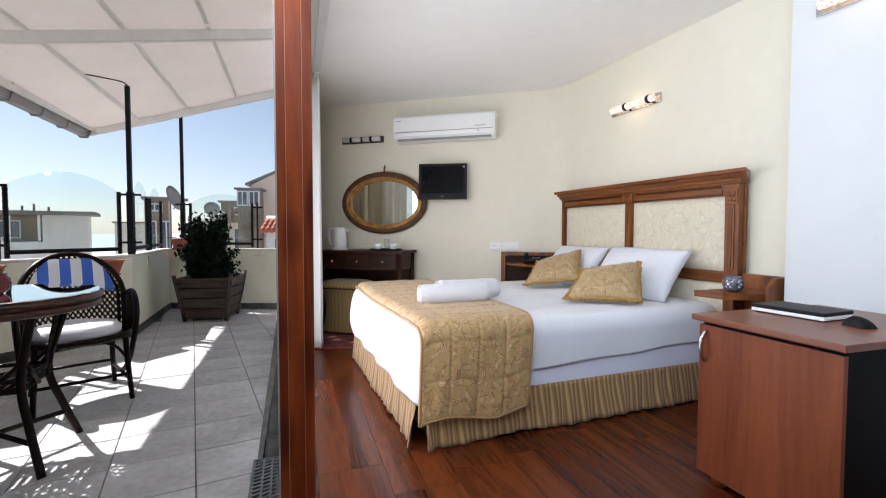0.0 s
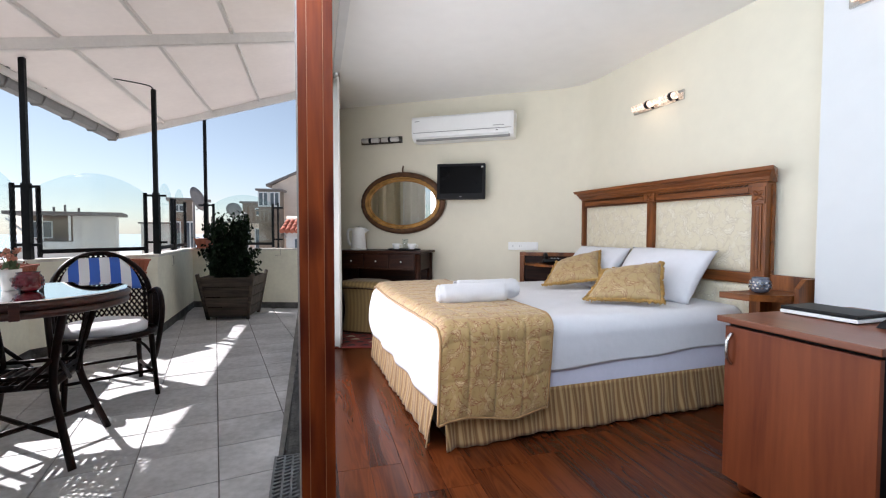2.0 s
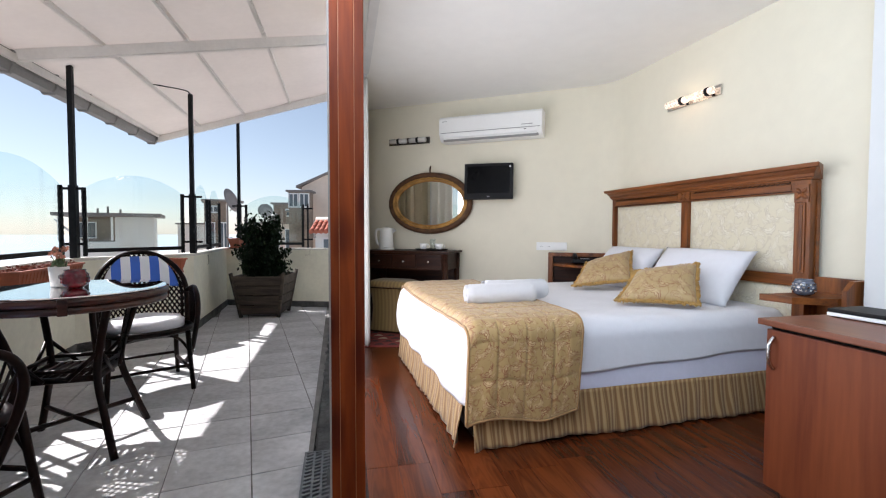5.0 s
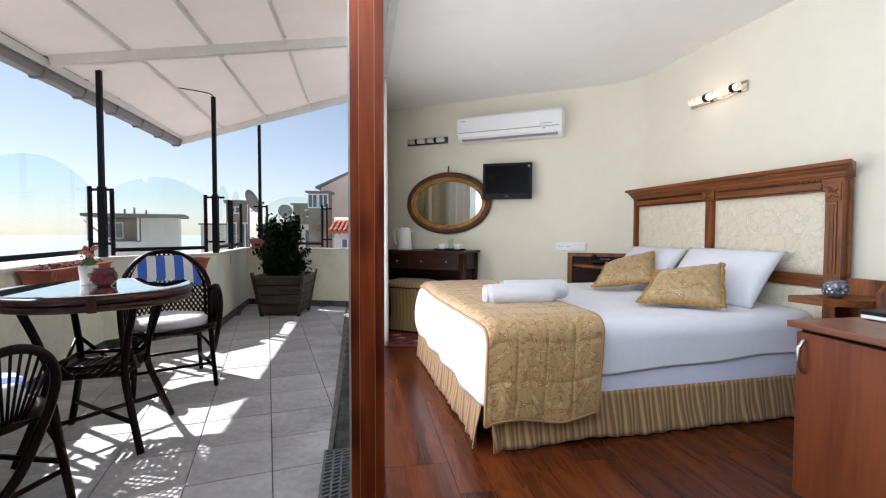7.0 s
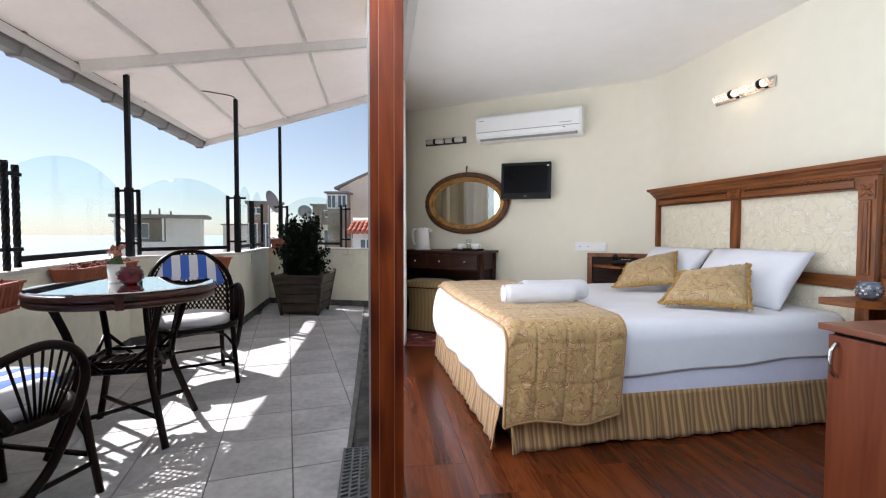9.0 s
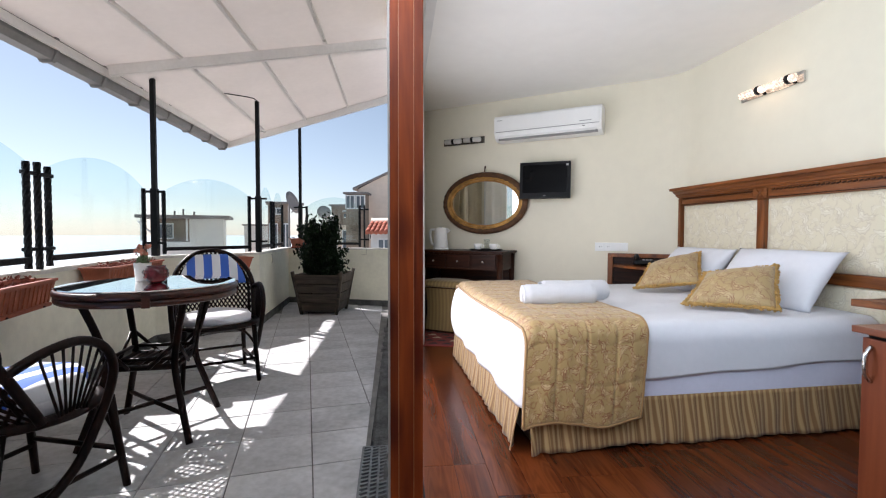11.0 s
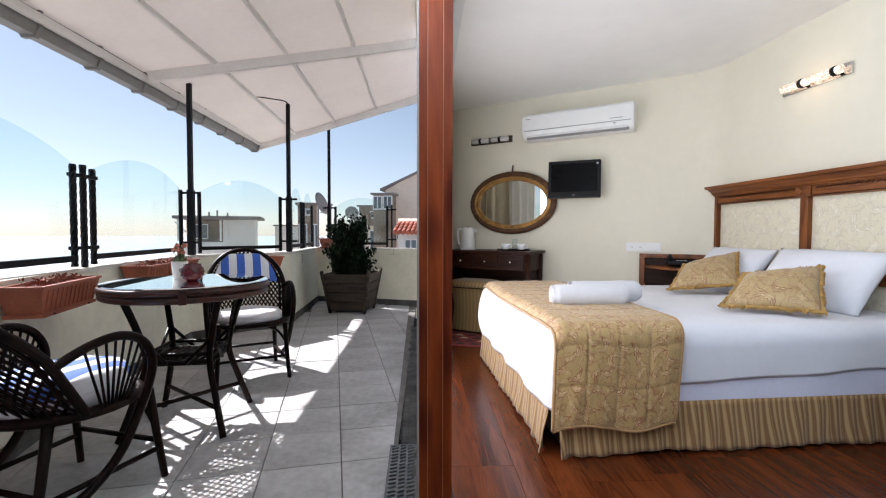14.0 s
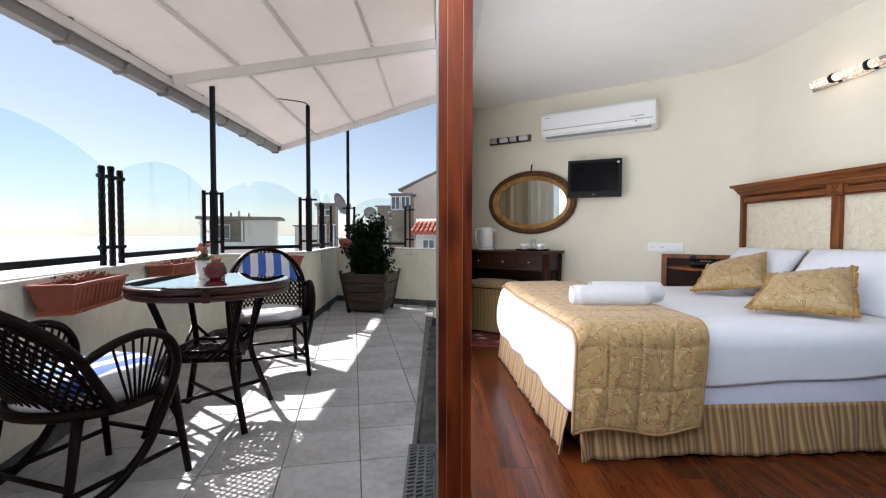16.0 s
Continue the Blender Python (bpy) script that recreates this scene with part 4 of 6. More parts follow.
def gold_cushion(x, y, z, lean, turn, roll, w, h, seed):
    t = thing("cushion", BED @ pose(x, y, z, 0, 0, turn) @ pose(0, 0, 0, lean, roll, 0), "gold damask cushion with a rope fringe, on the bed", "cushion", "gold cushions")
    def slump(p):                                   # one upper corner sags inwards
        k = (0.5 - p[0] / w) * (0.5 + p[2] / h)
        return Vector((p[0] + 0.20 * w * k, p[1], p[2] - 0.24 * h * k))
    cover = pillow_mesh(w, h, 0.13, 20, seed)
    for v in cover.verts:
        v.co = slump(v.co)
    part("cover", cover, M["cushion"], t)
    rnd = random.Random(seed)
    pts = []
    for a, b in (((-1, -1), (1, -1)), ((1, -1), (1, 1)), ((1, 1), (-1, 1)), ((-1, 1), (-1, -1))):
        for k in range(28):
            u = k / 28
            p, q = a[0] + (b[0] - a[0]) * u, a[1] + (b[1] - a[1]) * u
            pinx = 1 - 0.07 * (1 - abs(q)) ** 0.5 * abs(p) ** 3
            pinz = 1 - 0.07 * (1 - abs(p)) ** 0.5 * abs(q) ** 3
            pts.append(slump((p * w / 2 * pinx, rnd.uniform(-0.004, 0.004), q * h / 2 * pinz)))
    part("rope_edge", tubed(pts, 0.0085, 6, True), M["fringe"], t, "twisted gold rope edge")
    bm = bmesh.new()
    for i, p in enumerate(pts):
        for s in range(9):
            o = Vector((p[0], 0, p[2])).normalized()
            b0 = Vector(p) + Vector((rnd.uniform(-0.008, 0.008), rnd.uniform(-0.006, 0.006), rnd.uniform(-0.008, 0.008)))
            tube(bm, [b0, b0 + o * rnd.uniform(0.007, 0.012) + Vector((rnd.uniform(-0.004, 0.004), rnd.uniform(-0.006, 0.006), rnd.uniform(-0.004, 0.004)))], 0.004, 4)
    part("fringe", bm, M["fringe"], t, "short gold fringe")


gold_cushion(1.481, 1.083, 0.740, -58.393, -41.417, -8.306, 0.419, 0.382, 3)
gold_cushion(1.351, 0.342, 0.718, -56.317, -43.859, -1.084, 0.436, 0.377, 8)


def headboard_shelf():
    """Near bedside ledge fixed to the headboard."""
    t = thing("bedside_shelf", BED, "walnut bedside shelf fixed beside the headboard", "bedside shelf")
    part("top", prism([(1.60, -0.115), (1.66, -0.130), (1.955, -0.130), (1.955, -0.372), (1.78, -0.372), (1.62, -0.27)], 0.664, 0.698), M["walnut"], t)
    part("back_panel", boxed(1.957, -0.385, 0.03, 1.985, -0.132, 0.782, 0.004), M["walnut_v"], t)
    part("side_panel", moved(prism([(0.03, 1.80), (0.735, 1.80), (0.782, 1.85), (0.782, 1.955), (0.03, 1.955)], -0.398, -0.374), Matrix(((0, 1, 0, 0), (0, 0, 1, 0), (1, 0, 0, 0), (0, 0, 0, 1)))), M["walnut_v"], t, "side panel with a clipped corner")
    part("bracket", boxed(1.86, -0.155, 0.03, 1.955, -0.133, 0.663, 0.003), M["walnut_v"], t)
    part("socket_plate", boxed(1.99, -0.46, 0.78, 2.0, -0.402, 0.87, 0.002), M["white_plastic"], t)


headboard_shelf()


def mosaic_bowl(m, material, label, r=0.055):
    t = thing("mosaic_votive", m, label, "candle holder")
    part("bowl", lathe([(r * 0.5, 0), (r * 0.85, r * 0.25), (r, r * 0.75), (r * 0.92, r * 1.2), (r * 0.74, r * 1.5), (r * 0.80, r * 1.6), (r * 0.72, r * 1.58), (r * 0.66, r * 1.4), (r * 0.8, r * 1.0), (r * 0.7, r * 0.4), (0.002, r * 0.3)], 28), material, t)
    bm = bmesh.new()
    for k in range(16):
        a = 6.28319 * k / 16
        for j, (rr, z) in enumerate(((1.0, 0.55), (1.0, 0.85), (0.95, 1.13))):
            c = Vector((rr * r * math.cos(a + 0.2 * j), rr * r * math.sin(a + 0.2 * j), z * r))
            box(bm, -0.0012, -r * 0.10, -r * 0.08, 0.0012, r * 0.10, r * 0.08, Matrix.Translation(c) @ pose(0, 0, 0, 0, 0, math.degrees(a + 0.2 * j)))
    part("mosaic_band", bm, M["chrome"] if material == M["mosaic"] else M["red_glass"], t, "small glass mosaic pieces")


mosaic_bowl(BED @ pose(1.74, -0.24, 0.70), M["mosaic"], "round dark mosaic glass votive on the bedside shelf", 0.052)


CAB_TOP = 0.695


def minibar():
    t = thing("minibar_cabinet", pose(1.602, 1.386, 0, 0, 0, -0.2), "cherry veneer minibar cabinet with one closed door", "cabinet")
    w, h, zb = 0.522, CAB_TOP, 0.051
    part("body", boxed(0.02, -w + 0.005, zb - 0.005, 0.70, -0.005, h - 0.027, 0.002), M["carcass"], t, "dark cabinet carcass")
    d = part("door", boxed(0.0, -w + 0.003, zb, 0.0185, -0.003, h - 0.040, 0.002), M["cherry"], t, "plain cherry veneer door")
    bm = tubed(smooth_path([(-0.002, -0.035, h - 0.065), (-0.022, -0.035, h - 0.09), (-0.027, -0.035, h - 0.125), (-0.022, -0.035, h - 0.16), (-0.002, -0.035, h - 0.185)], 5), 0.0075, 8)
    part("handle", bm, M["chrome"], d, "curved brushed metal handle")
    part("top", boxed(-0.025, -w - 0.015, h - 0.024, 0.715, 0.015, h, 0.004), M["cherry_top"], t, "cherry veneer top board")
    for x in (0.06, 0.64):
        for y in (-w + 0.05, -0.06):
            part("foot", moved(lathe([(0.022, 0.0), (0.028, 0.012), (0.030, zb - 0.02), (0.022, zb - 0.006)], 16), pose(x, y, 0)), M["cherry"], t)


minibar()


def laptop():
    t = thing("laptop", pose(1.963, 1.239, CAB_TOP, 0, 0, 4) @ Matrix.Diagonal((0.74, 0.74, 1.15, 1)), "closed black laptop with a silver edge on the cabinet", "laptop")
    part("base", boxed(-0.125, -0.18, 0.004, 0.125, 0.18, 0.016, 0.004), M["white_plastic"], t, "silver-white laptop base")
    part("lid", boxed(-0.124, -0.179, 0.0165, 0.124, 0.179, 0.029, 0.005), M["black_plastic"], t, "glossy black lid")
    for x in (-0.10, 0.10):
        for y in (-0.15, 0.15):
            part("rubber_foot", boxed(x - 0.012, y - 0.012, 0, x + 0.012, y + 0.012, 0.004), M["black_plastic"], t)


laptop()


def computer_mouse():
    t = thing("computer_mouse", pose(1.916, 1.011, CAB_TOP, 0, 0, 80) @ Matrix.Diagonal((0.72, 0.80, 1.0, 1)), "black computer mouse on the cabinet", "mouse")
    def shell(u, v):
        a, b = 2 * u - 1, 2 * v - 1
        e = max(0.0, 1 - abs(a) ** 2.6) ** 0.5 * max(0.0, 1 - abs(b) ** 2.4) ** 0.5
        return Vector((a * 0.055, b * 0.032 * (1 - 0.12 * math.cos(a * 3)), 0.001 + 0.036 * e * (1 + 0.12 * a)))
    part("shell", cloth_grid(shell, 24, 18), M["black_plastic"], t)
    part("base", boxed(-0.050, -0.028, 0.0, 0.050, 0.028, 0.006, 0.003), M["black_plastic"], t)
    part("scroll_wheel", moved(lathe([(0.010, -0.003), (0.011, 0), (0.010, 0.003)], 14), pose(0.03, 0, 0.028, 90)), M["grey_plastic"], t)


computer_mouse()


def wall_lamp(m, lit, group_label):
    t = thing("wall_lamp", m, group_label, "wall lamp", "wall lamps")
    # unlit lamp's plate takes darker chrome, its shade put into the colour
    part("back_plate", boxed(-0.245, -0.012, -0.036, 0.245, 0.0, 0.036, 0.003), M["chrome"] if lit else M["dark_chrome"], t)
    for x in (-0.115, 0.115):
        s = part("shade", moved(lathe([(0.020, -0.10), (0.026, -0.095), (0.027, 0.0), (0.026, 0.095), (0.020, 0.10)], 20), pose(x, -0.045, 0, 0, 90, 0)), M["lamp_glass"] if lit else M["unlit_glass"], t, "lit ribbed glass shade" if lit else "unlit glass shade")
        part("clip", moved(lathe([(0.029, -0.014), (0.031, 0.0), (0.029, 0.014)], 20), pose(x + (0.055 if lit else 0.0), -0.045, 0, 0, 90, 0)), M["black_plastic"], t)
        part("arm", boxed(x - 0.012, -0.045, -0.010, x + 0.012, -0.012, 0.010, 0.003), M["dark_chrome"], t)


def on_head(ly, z, off=0.004):
    """Pose on the headboard wall: x runs along the wall towards the back, -y into the room."""
    d = (HEAD_B - HEAD_A).normalized()
    p = Vector((2.556, 2.778)) + d * (ly - 0.69)
    nrm = Vector((-d.y, d.x))
    p = HEAD_A + d * (p - HEAD_A).dot(d) + nrm * off
    return Matrix.Translation((p.x, p.y, z)) @ pose(0, 0, 0, 0, 0, math.degrees(math.atan2(-d.y, -d.x)))


wall_lamp(on_head(0.78, 2.0), True, "lit chrome wall lamp with two glass shades above the bed")
wall_lamp(Matrix.Translation((2.488, 1.30, 2.11)) @ pose(0, 0, 0, 0, 0, -86.5), True, "lit chrome wall lamp with two glass shades on the pier")
wall_lamp(BACK @ pose(0.565, 0.0, 2.018), False, "unlit chrome wall lamp with two shades above the mirror")
for m, e in ((on_head(0.78, 1.995, 0.12), 0.4), (Matrix.Translation((2.37, 1.30, 2.105)), 0.3)):
    bulb = bpy.data.lights.new("lamp_bulb", "POINT")
    bulb.energy, bulb.color, bulb.shadow_soft_size = e * 0.5, (1.0, 0.72, 0.45), 0.05
    new("lamp_bulb", bulb).location = m.translation


def air_conditioner():
    t = thing("air_conditioner", BACK @ pose(1.516, 0, 1.948), "white wall-mounted split air conditioner", "air conditioner")
    w, h, d = 1.05, 0.255, 0.20
    bm = bmesh.new()
    prof = [(0, 0), (0, h), (-d * 0.75, h), (-d * 0.92, h * 0.96), (-d, h * 0.85), (-d, h * 0.30), (-d * 0.85, h * 0.10), (-d * 0.62, 0)]
    ends = [[bm.verts.new((x, y, z)) for y, z in prof] for x in (-w / 2, w / 2)]
    for i in range(len(prof)):
        j = (i + 1) % len(prof)
        bm.faces.new((ends[0][i], ends[0][j], ends[1][j], ends[1][i]))
    bm.faces.new(ends[0])
    bm.faces.new(ends[1][::-1])
    bmesh.ops.recalc_face_normals(bm, faces=bm.faces)
    bmesh.ops.bevel(bm, geom=bm.edges[:], offset=0.006, segments=2, affect="EDGES")
    part("casing", bm, M["white_plastic"], t)
    part("front_panel", boxed(-w / 2 + 0.02, -d - 0.006, h * 0.34, w / 2 - 0.02, -d + 0.002, h * 0.88, 0.004), M["white_plastic"], t)
    part("louvre", moved(boxed(-w / 2 + 0.05, -0.003, -0.03, w / 2 - 0.05, 0.003, 0.03, 0.002), pose(0, -d * 0.90, h * 0.17, -35)), M["white_plastic"], t)
    part("outlet_slot", boxed(-w / 2 + 0.04, -d * 0.84, 0.006, w / 2 - 0.04, -d * 0.60, 0.05), M["grey_plastic"], t, "grey air outlet slot")
    # grey strip on the casing painted as the shade below the panel
    part("panel_gap_shade", boxed(-w / 2 + 0.02, -d - 0.004, h * 0.315, w / 2 - 0.02, -d + 0.003, h * 0.335), M["grey_plastic"], t)
    part("display_mark", boxed(w / 2 - 0.20, -d - 0.0075, h * 0.42, w / 2 - 0.09, -d - 0.006, h * 0.445), M["grey_plastic"], t)
    part("indicator", boxed(w / 2 - 0.17, -d - 0.0035, h * 0.24, w / 2 - 0.15, -d + 0.0, h * 0.265), M["black_plastic"], t)
    part("badge", boxed(-w / 2 + 0.04, -d - 0.0075, h * 0.76, -w / 2 + 0.09, -d - 0.006, h * 0.785), M["grey_plastic"], t)


air_conditioner()


def television():
    t = thing("television", BACK @ pose(1.505, -0.14, 1.350, -5, 0, 8), "small black flat television on a wall bracket", "television")
    w, h = 0.49, 0.36
    part("bezel", boxed(-w / 2, -0.035, 0, w / 2, 0.025, h, 0.008), M["black_plastic"], t)
    part("screen", boxed(-w / 2 + 0.03, -0.037, 0.055, w / 2 - 0.03, -0.0345, h - 0.03), M["screen"], t, "dark switched-off screen")
    part("badge", boxed(-0.014, -0.0372, 0.020, 0.014, -0.0352, 0.026), M["grey_plastic"], t, "small maker's plate")
    part("sticker", boxed(w / 2 - 0.04, -0.0372, h - 0.045, w / 2 - 0.02, -0.0352, h - 0.028), M["chrome"], t, "small light sticker")
    part("back_shell", boxed(-w * 0.36, 0.026, 0.05, w * 0.36, 0.06, h - 0.06, 0.01), M["black_plastic"], t)
    part("bracket", boxed(-0.04, 0.061, 0.12, 0.04, 0.125, 0.24, 0.004), M["grey_plastic"], t)


television()


def oval_mirror():
    t = thing("oval_mirror", BACK @ pose(0.820, -0.02, 1.33), "oval wall mirror in a worn carved gilt frame", "mirror")
    def ring(a, b, r, y, sides=10, wob=0.0):
        n = 120
        pts = [(a * math.cos(6.28319 * k / n), y, b * math.sin(6.28319 * k / n)) for k in range(n)]
        bm = tubed(pts, r, sides, True)
        if wob:
            for v in bm.verts:
                ang = math.atan2(v.co.z / b, v.co.x / a)
                v.co.y -= wob * abs(math.sin(ang * 40))
        return bm
    part("outer_frame", ring(0.455, 0.30, 0.034, -0.015, 10, 0.010), M["gilt_dark"], t, "dark carved outer moulding")
    part("middle_frame", ring(0.425, 0.272, 0.018, -0.030, 8), M["gilt"], t, "bright gilt moulding")
    part("inner_frame", ring(0.400, 0.250, 0.016, -0.014, 8), M["gilt"], t, "gilt inner lip")
    bm = bmesh.new()
    vs = [bm.verts.new((0.398 * math.cos(6.28319 * k / 96), -0.006, 0.248 * math.sin(6.28319 * k / 96))) for k in range(96)]
    bm.faces.new(vs)
    r = bmesh.ops.extrude_face_region(bm, geom=bm.faces[:])
    bmesh.ops.translate(bm, vec=(0, 0.012, 0), verts=[v for v in r["geom"] if isinstance(v, bmesh.types.BMVert)])
    bmesh.ops.recalc_face_normals(bm, faces=bm.faces)
    part("mirror_glass", bm, M["mirror"], t, "clear mirror glass")
    part("hook", tubed(smooth_path([(0, -0.005, 0.325), (0.006, -0.02, 0.36), (0, 0.012, 0.40)], 5), 0.008, 6), M["gilt_dark"], t)


oval_mirror()


def socket_strip():
    t = thing("wall_socket", BACK @ pose(2.115, 0, 0.88), "white wall plate with two sockets and a switch", "socket")
    part("plate", boxed(-0.148, -0.012, -0.04, 0.148, 0.0, 0.04, 0.004), M["white_plastic"], t)
    for x in (-0.098, -0.025):
        part("socket", moved(lathe([(0.024, 0.0), (0.024, 0.004), (0.020, 0.004), (0.019, -0.006), (0.001, -0.006)], 20, False), pose(x, -0.0125, 0, 90)), M["white_plastic"], t)
        for dx in (-0.008, 0.008):
            part("pin_hole", boxed(x + dx - 0.003, -0.0135, -0.003, x + dx + 0.003, -0.0125, 0.003), M["black_plastic"], t)
    part("switch", boxed(0.03, -0.018, -0.03, 0.135, -0.0125, 0.03, 0.003), M["white_plastic"], t)


socket_strip()


def desk():
    t = thing("dressing_table", BACK @ pose(0.24, -0.44, 0), "dark mahogany dressing table with three small drawers", "dressing table")
    w, d, h = 0.93, 0.43, 0.83
    part("top", boxed(-0.015, -0.012, h - 0.024, w + 0.015, d, h, 0.006), M["dark_wood"], t)
    part("apron", boxed(0.02, 0.02, h - 0.19, w - 0.02, d - 0.01, h - 0.0255), M["dark_wood"], t)
    part("back_panel", boxed(0.03, d - 0.03, 0.05, w - 0.03, d - 0.012, h - 0.192), M["dark_wood"], t, "dark panel behind the knee space")
    part("side_panel", boxed(0.022, 0.06, 0.05, 0.040, d - 0.07, h - 0.192), M["dark_wood"], t)
    for i in range(3):
        x0 = 0.06 + i * 0.275
        dr = part("drawer", boxed(x0, 0.004, h - 0.175, x0 + 0.255, 0.0195, h - 0.04, 0.004), M["dark_wood"], t)
        part("knob", moved(lathe([(0.005, 0.0), (0.006, 0.012), (0.013, 0.018), (0.011, 0.026), (0.002, 0.029)], 14), pose(x0 + 0.1275, 0.004, h - 0.108, 90)), M["chrome"], dr, "small bright metal knob")
    for x in (0.03, w - 0.03):
        for y in (0.035, d - 0.05):
            part("leg", tubed([(x, y, 0.0), (x, y, 0.30), (x, y, h - 0.03)], 0.016, 8, False, 0.034), M["dark_wood"], t)


desk()


def stool():
    t = thing("upholstered_stool", BACK @ pose(0.57, -0.42, 0) @ Matrix.Diagonal((1, 1, 0.93, 1)), "small stool covered in gold striped fabric under the table", "stool")
    def pad(u, v):
        a, b = 2 * u - 1, 2 * v - 1
        e = ((1 - abs(a) ** 6) * (1 - abs(b) ** 6)) ** 0.5
        return Vector((a * 0.24, b * 0.17, 0.50 + 0.055 * e))
    part("seat_pad", cloth_grid(pad, 20, 16, -0.02), M["stool_fabric"], t)
    def body(u, v):
        a = u * 2 * math.pi
        c, s = math.cos(a), math.sin(a)
        p = 6
        rr = (abs(c) ** p + abs(s) ** p) ** (-1 / p)
        k = 0.86 + 0.14 * (2 * v - 1) ** 2
        return Vector((c * rr * 0.22 * k, s * rr * 0.15 * k, 0.03 + v * 0.46))
    part("curved_body", cloth_grid(body, 48, 12), M["stool_fabric"], t)
    part("trim", boxed(-0.235, -0.165, 0.488, 0.235, 0.165, 0.502, 0.004), M["dark_wood"], t)
    part("plinth", boxed(-0.20, -0.14, 0.006, 0.20, 0.14, 0.032, 0.004), M["dark_wood"], t)


stool()


def kettle():
    t = thing("electric_kettle", BACK @ pose(0.40, -0.24, 0.83, 0, 0, 200), "white plastic electric kettle on the dressing table", "kettle")
    part("base", lathe([(0.085, 0), (0.088, 0.012), (0.08, 0.02)], 24), M["white_plastic"], t)
    part("body", lathe([(0.078, 0.021), (0.080, 0.03), (0.066, 0.20), (0.062, 0.225), (0.05, 0.235), (0.015, 0.24)], 28), M["white_plastic"], t)
    part("spout", moved(lathe([(0.012, 0), (0.022, 0.04), (0.03, 0.055)], 14), pose(-0.055, 0, 0.175, 0, -35, 0)), M["white_plastic"], t)
    part("handle", tubed(smooth_path([(0.058, 0, 0.215), (0.105, 0, 0.21), (0.115, 0, 0.15), (0.10, 0, 0.07), (0.075, 0, 0.055)], 6), 0.013, 8), M["white_plastic"], t)
    part("lid_button", boxed(-0.012, -0.012, 0.238, 0.012, 0.012, 0.246, 0.003), M["grey_plastic"], t)


kettle()


def tea_set():
    tray = thing("serving_tray", BACK @ pose(0.925, -0.24, 0.83), "dark oval serving tray on the dressing table", "tray")
    part("tray", moved(lathe([(0.15, 0.0), (0.17, 0.004), (0.178, 0.016), (0.17, 0.012), (0.001, 0.006)], 32), Matrix.Diagonal((1, 0.7, 1, 1))), M["black_plastic"], tray)
    def cup(x, y):
        c = thing("cup", BACK @ pose(x, y, 0.838), "white porcelain cup on the tray", "cup", "cups on the tray")
        part("body", lathe([(0.022, 0), (0.026, 0.004), (0.040, 0.035), (0.044, 0.062), (0.041, 0.062), (0.036, 0.034), (0.02, 0.008), (0.001, 0.007)], 24), M["white_plastic"], c)
        part("handle", tubed(smooth_path([(0.04, 0, 0.05), (0.062, 0, 0.048), (0.058, 0, 0.022), (0.034, 0, 0.016)], 5), 0.004, 6), M["white_plastic"], c)
    cup(0.845, -0.26)
    cup(1.015, -0.26)
    g = thing("water_glass", BACK @ pose(0.93, -0.22, 0.838), "clear drinking glass on the tray", "glass")
    part("body", lathe([(0.026, 0), (0.032, 0.11), (0.030, 0.11), (0.024, 0.006), (0.001, 0.006)], 20), M["door_glass"], g)


tea_set()


def far_bedside():
    """Bedside panel and ledge on the far side of the bed."""
    t = thing("bedside_ledge", BACK @ pose(2.10, -0.13, 0), "walnut bedside panel with a small ledge", "bedside shelf")
    part("panel", boxed(0.03, 0.03, 0.03, 0.53, 0.05, 0.80), M["dark_wood"], t, "dark recessed panel")
    part("top_rail", boxed(0.0, 0.0, 0.79, 0.56, 0.052, 0.825, 0.004), M["walnut"], t)
    part("stile", boxed(0.0, 0.0, 0.03, 0.045, 0.052, 0.789, 0.004), M["walnut_v"], t)
    part("stile", boxed(0.50, 0.0, 0.03, 0.56, 0.052, 0.789, 0.004), M["walnut_v"], t)
    part("ledge", prism([(0.05, -0.005), (0.56, -0.005), (0.56, -0.24), (0.30, -0.26), (0.18, -0.18)], 0.70, 0.722), M["walnut"], t)


far_bedside()


def telephone():
    t = thing("telephone", BACK @ pose(2.42, -0.25, 0.722, 0, 0, 10), "black desk telephone on the bedside ledge", "telephone")
    part("base", moved(boxed(-0.085, -0.075, 0, 0.085, 0.075, 0.035, 0.01), pose(0, 0, 0.012, -8)), M["black_plastic"], t)
    bm = tubed(smooth_path([(-0.06, -0.075, 0.06), (-0.062, -0.03, 0.088), (-0.062, 0.03, 0.088), (-0.06, 0.075, 0.06)], 6), 0.018, 8)
    part("handset", bm, M["black_plastic"], t)
    for i in range(9):
        part("key", boxed(-0.012 + (i % 3) * 0.028, -0.045 + (i // 3) * 0.026, 0.050, 0.006 + (i % 3) * 0.028, -0.030 + (i // 3) * 0.026, 0.058, 0.002), M["grey_plastic"], t)


telephone()


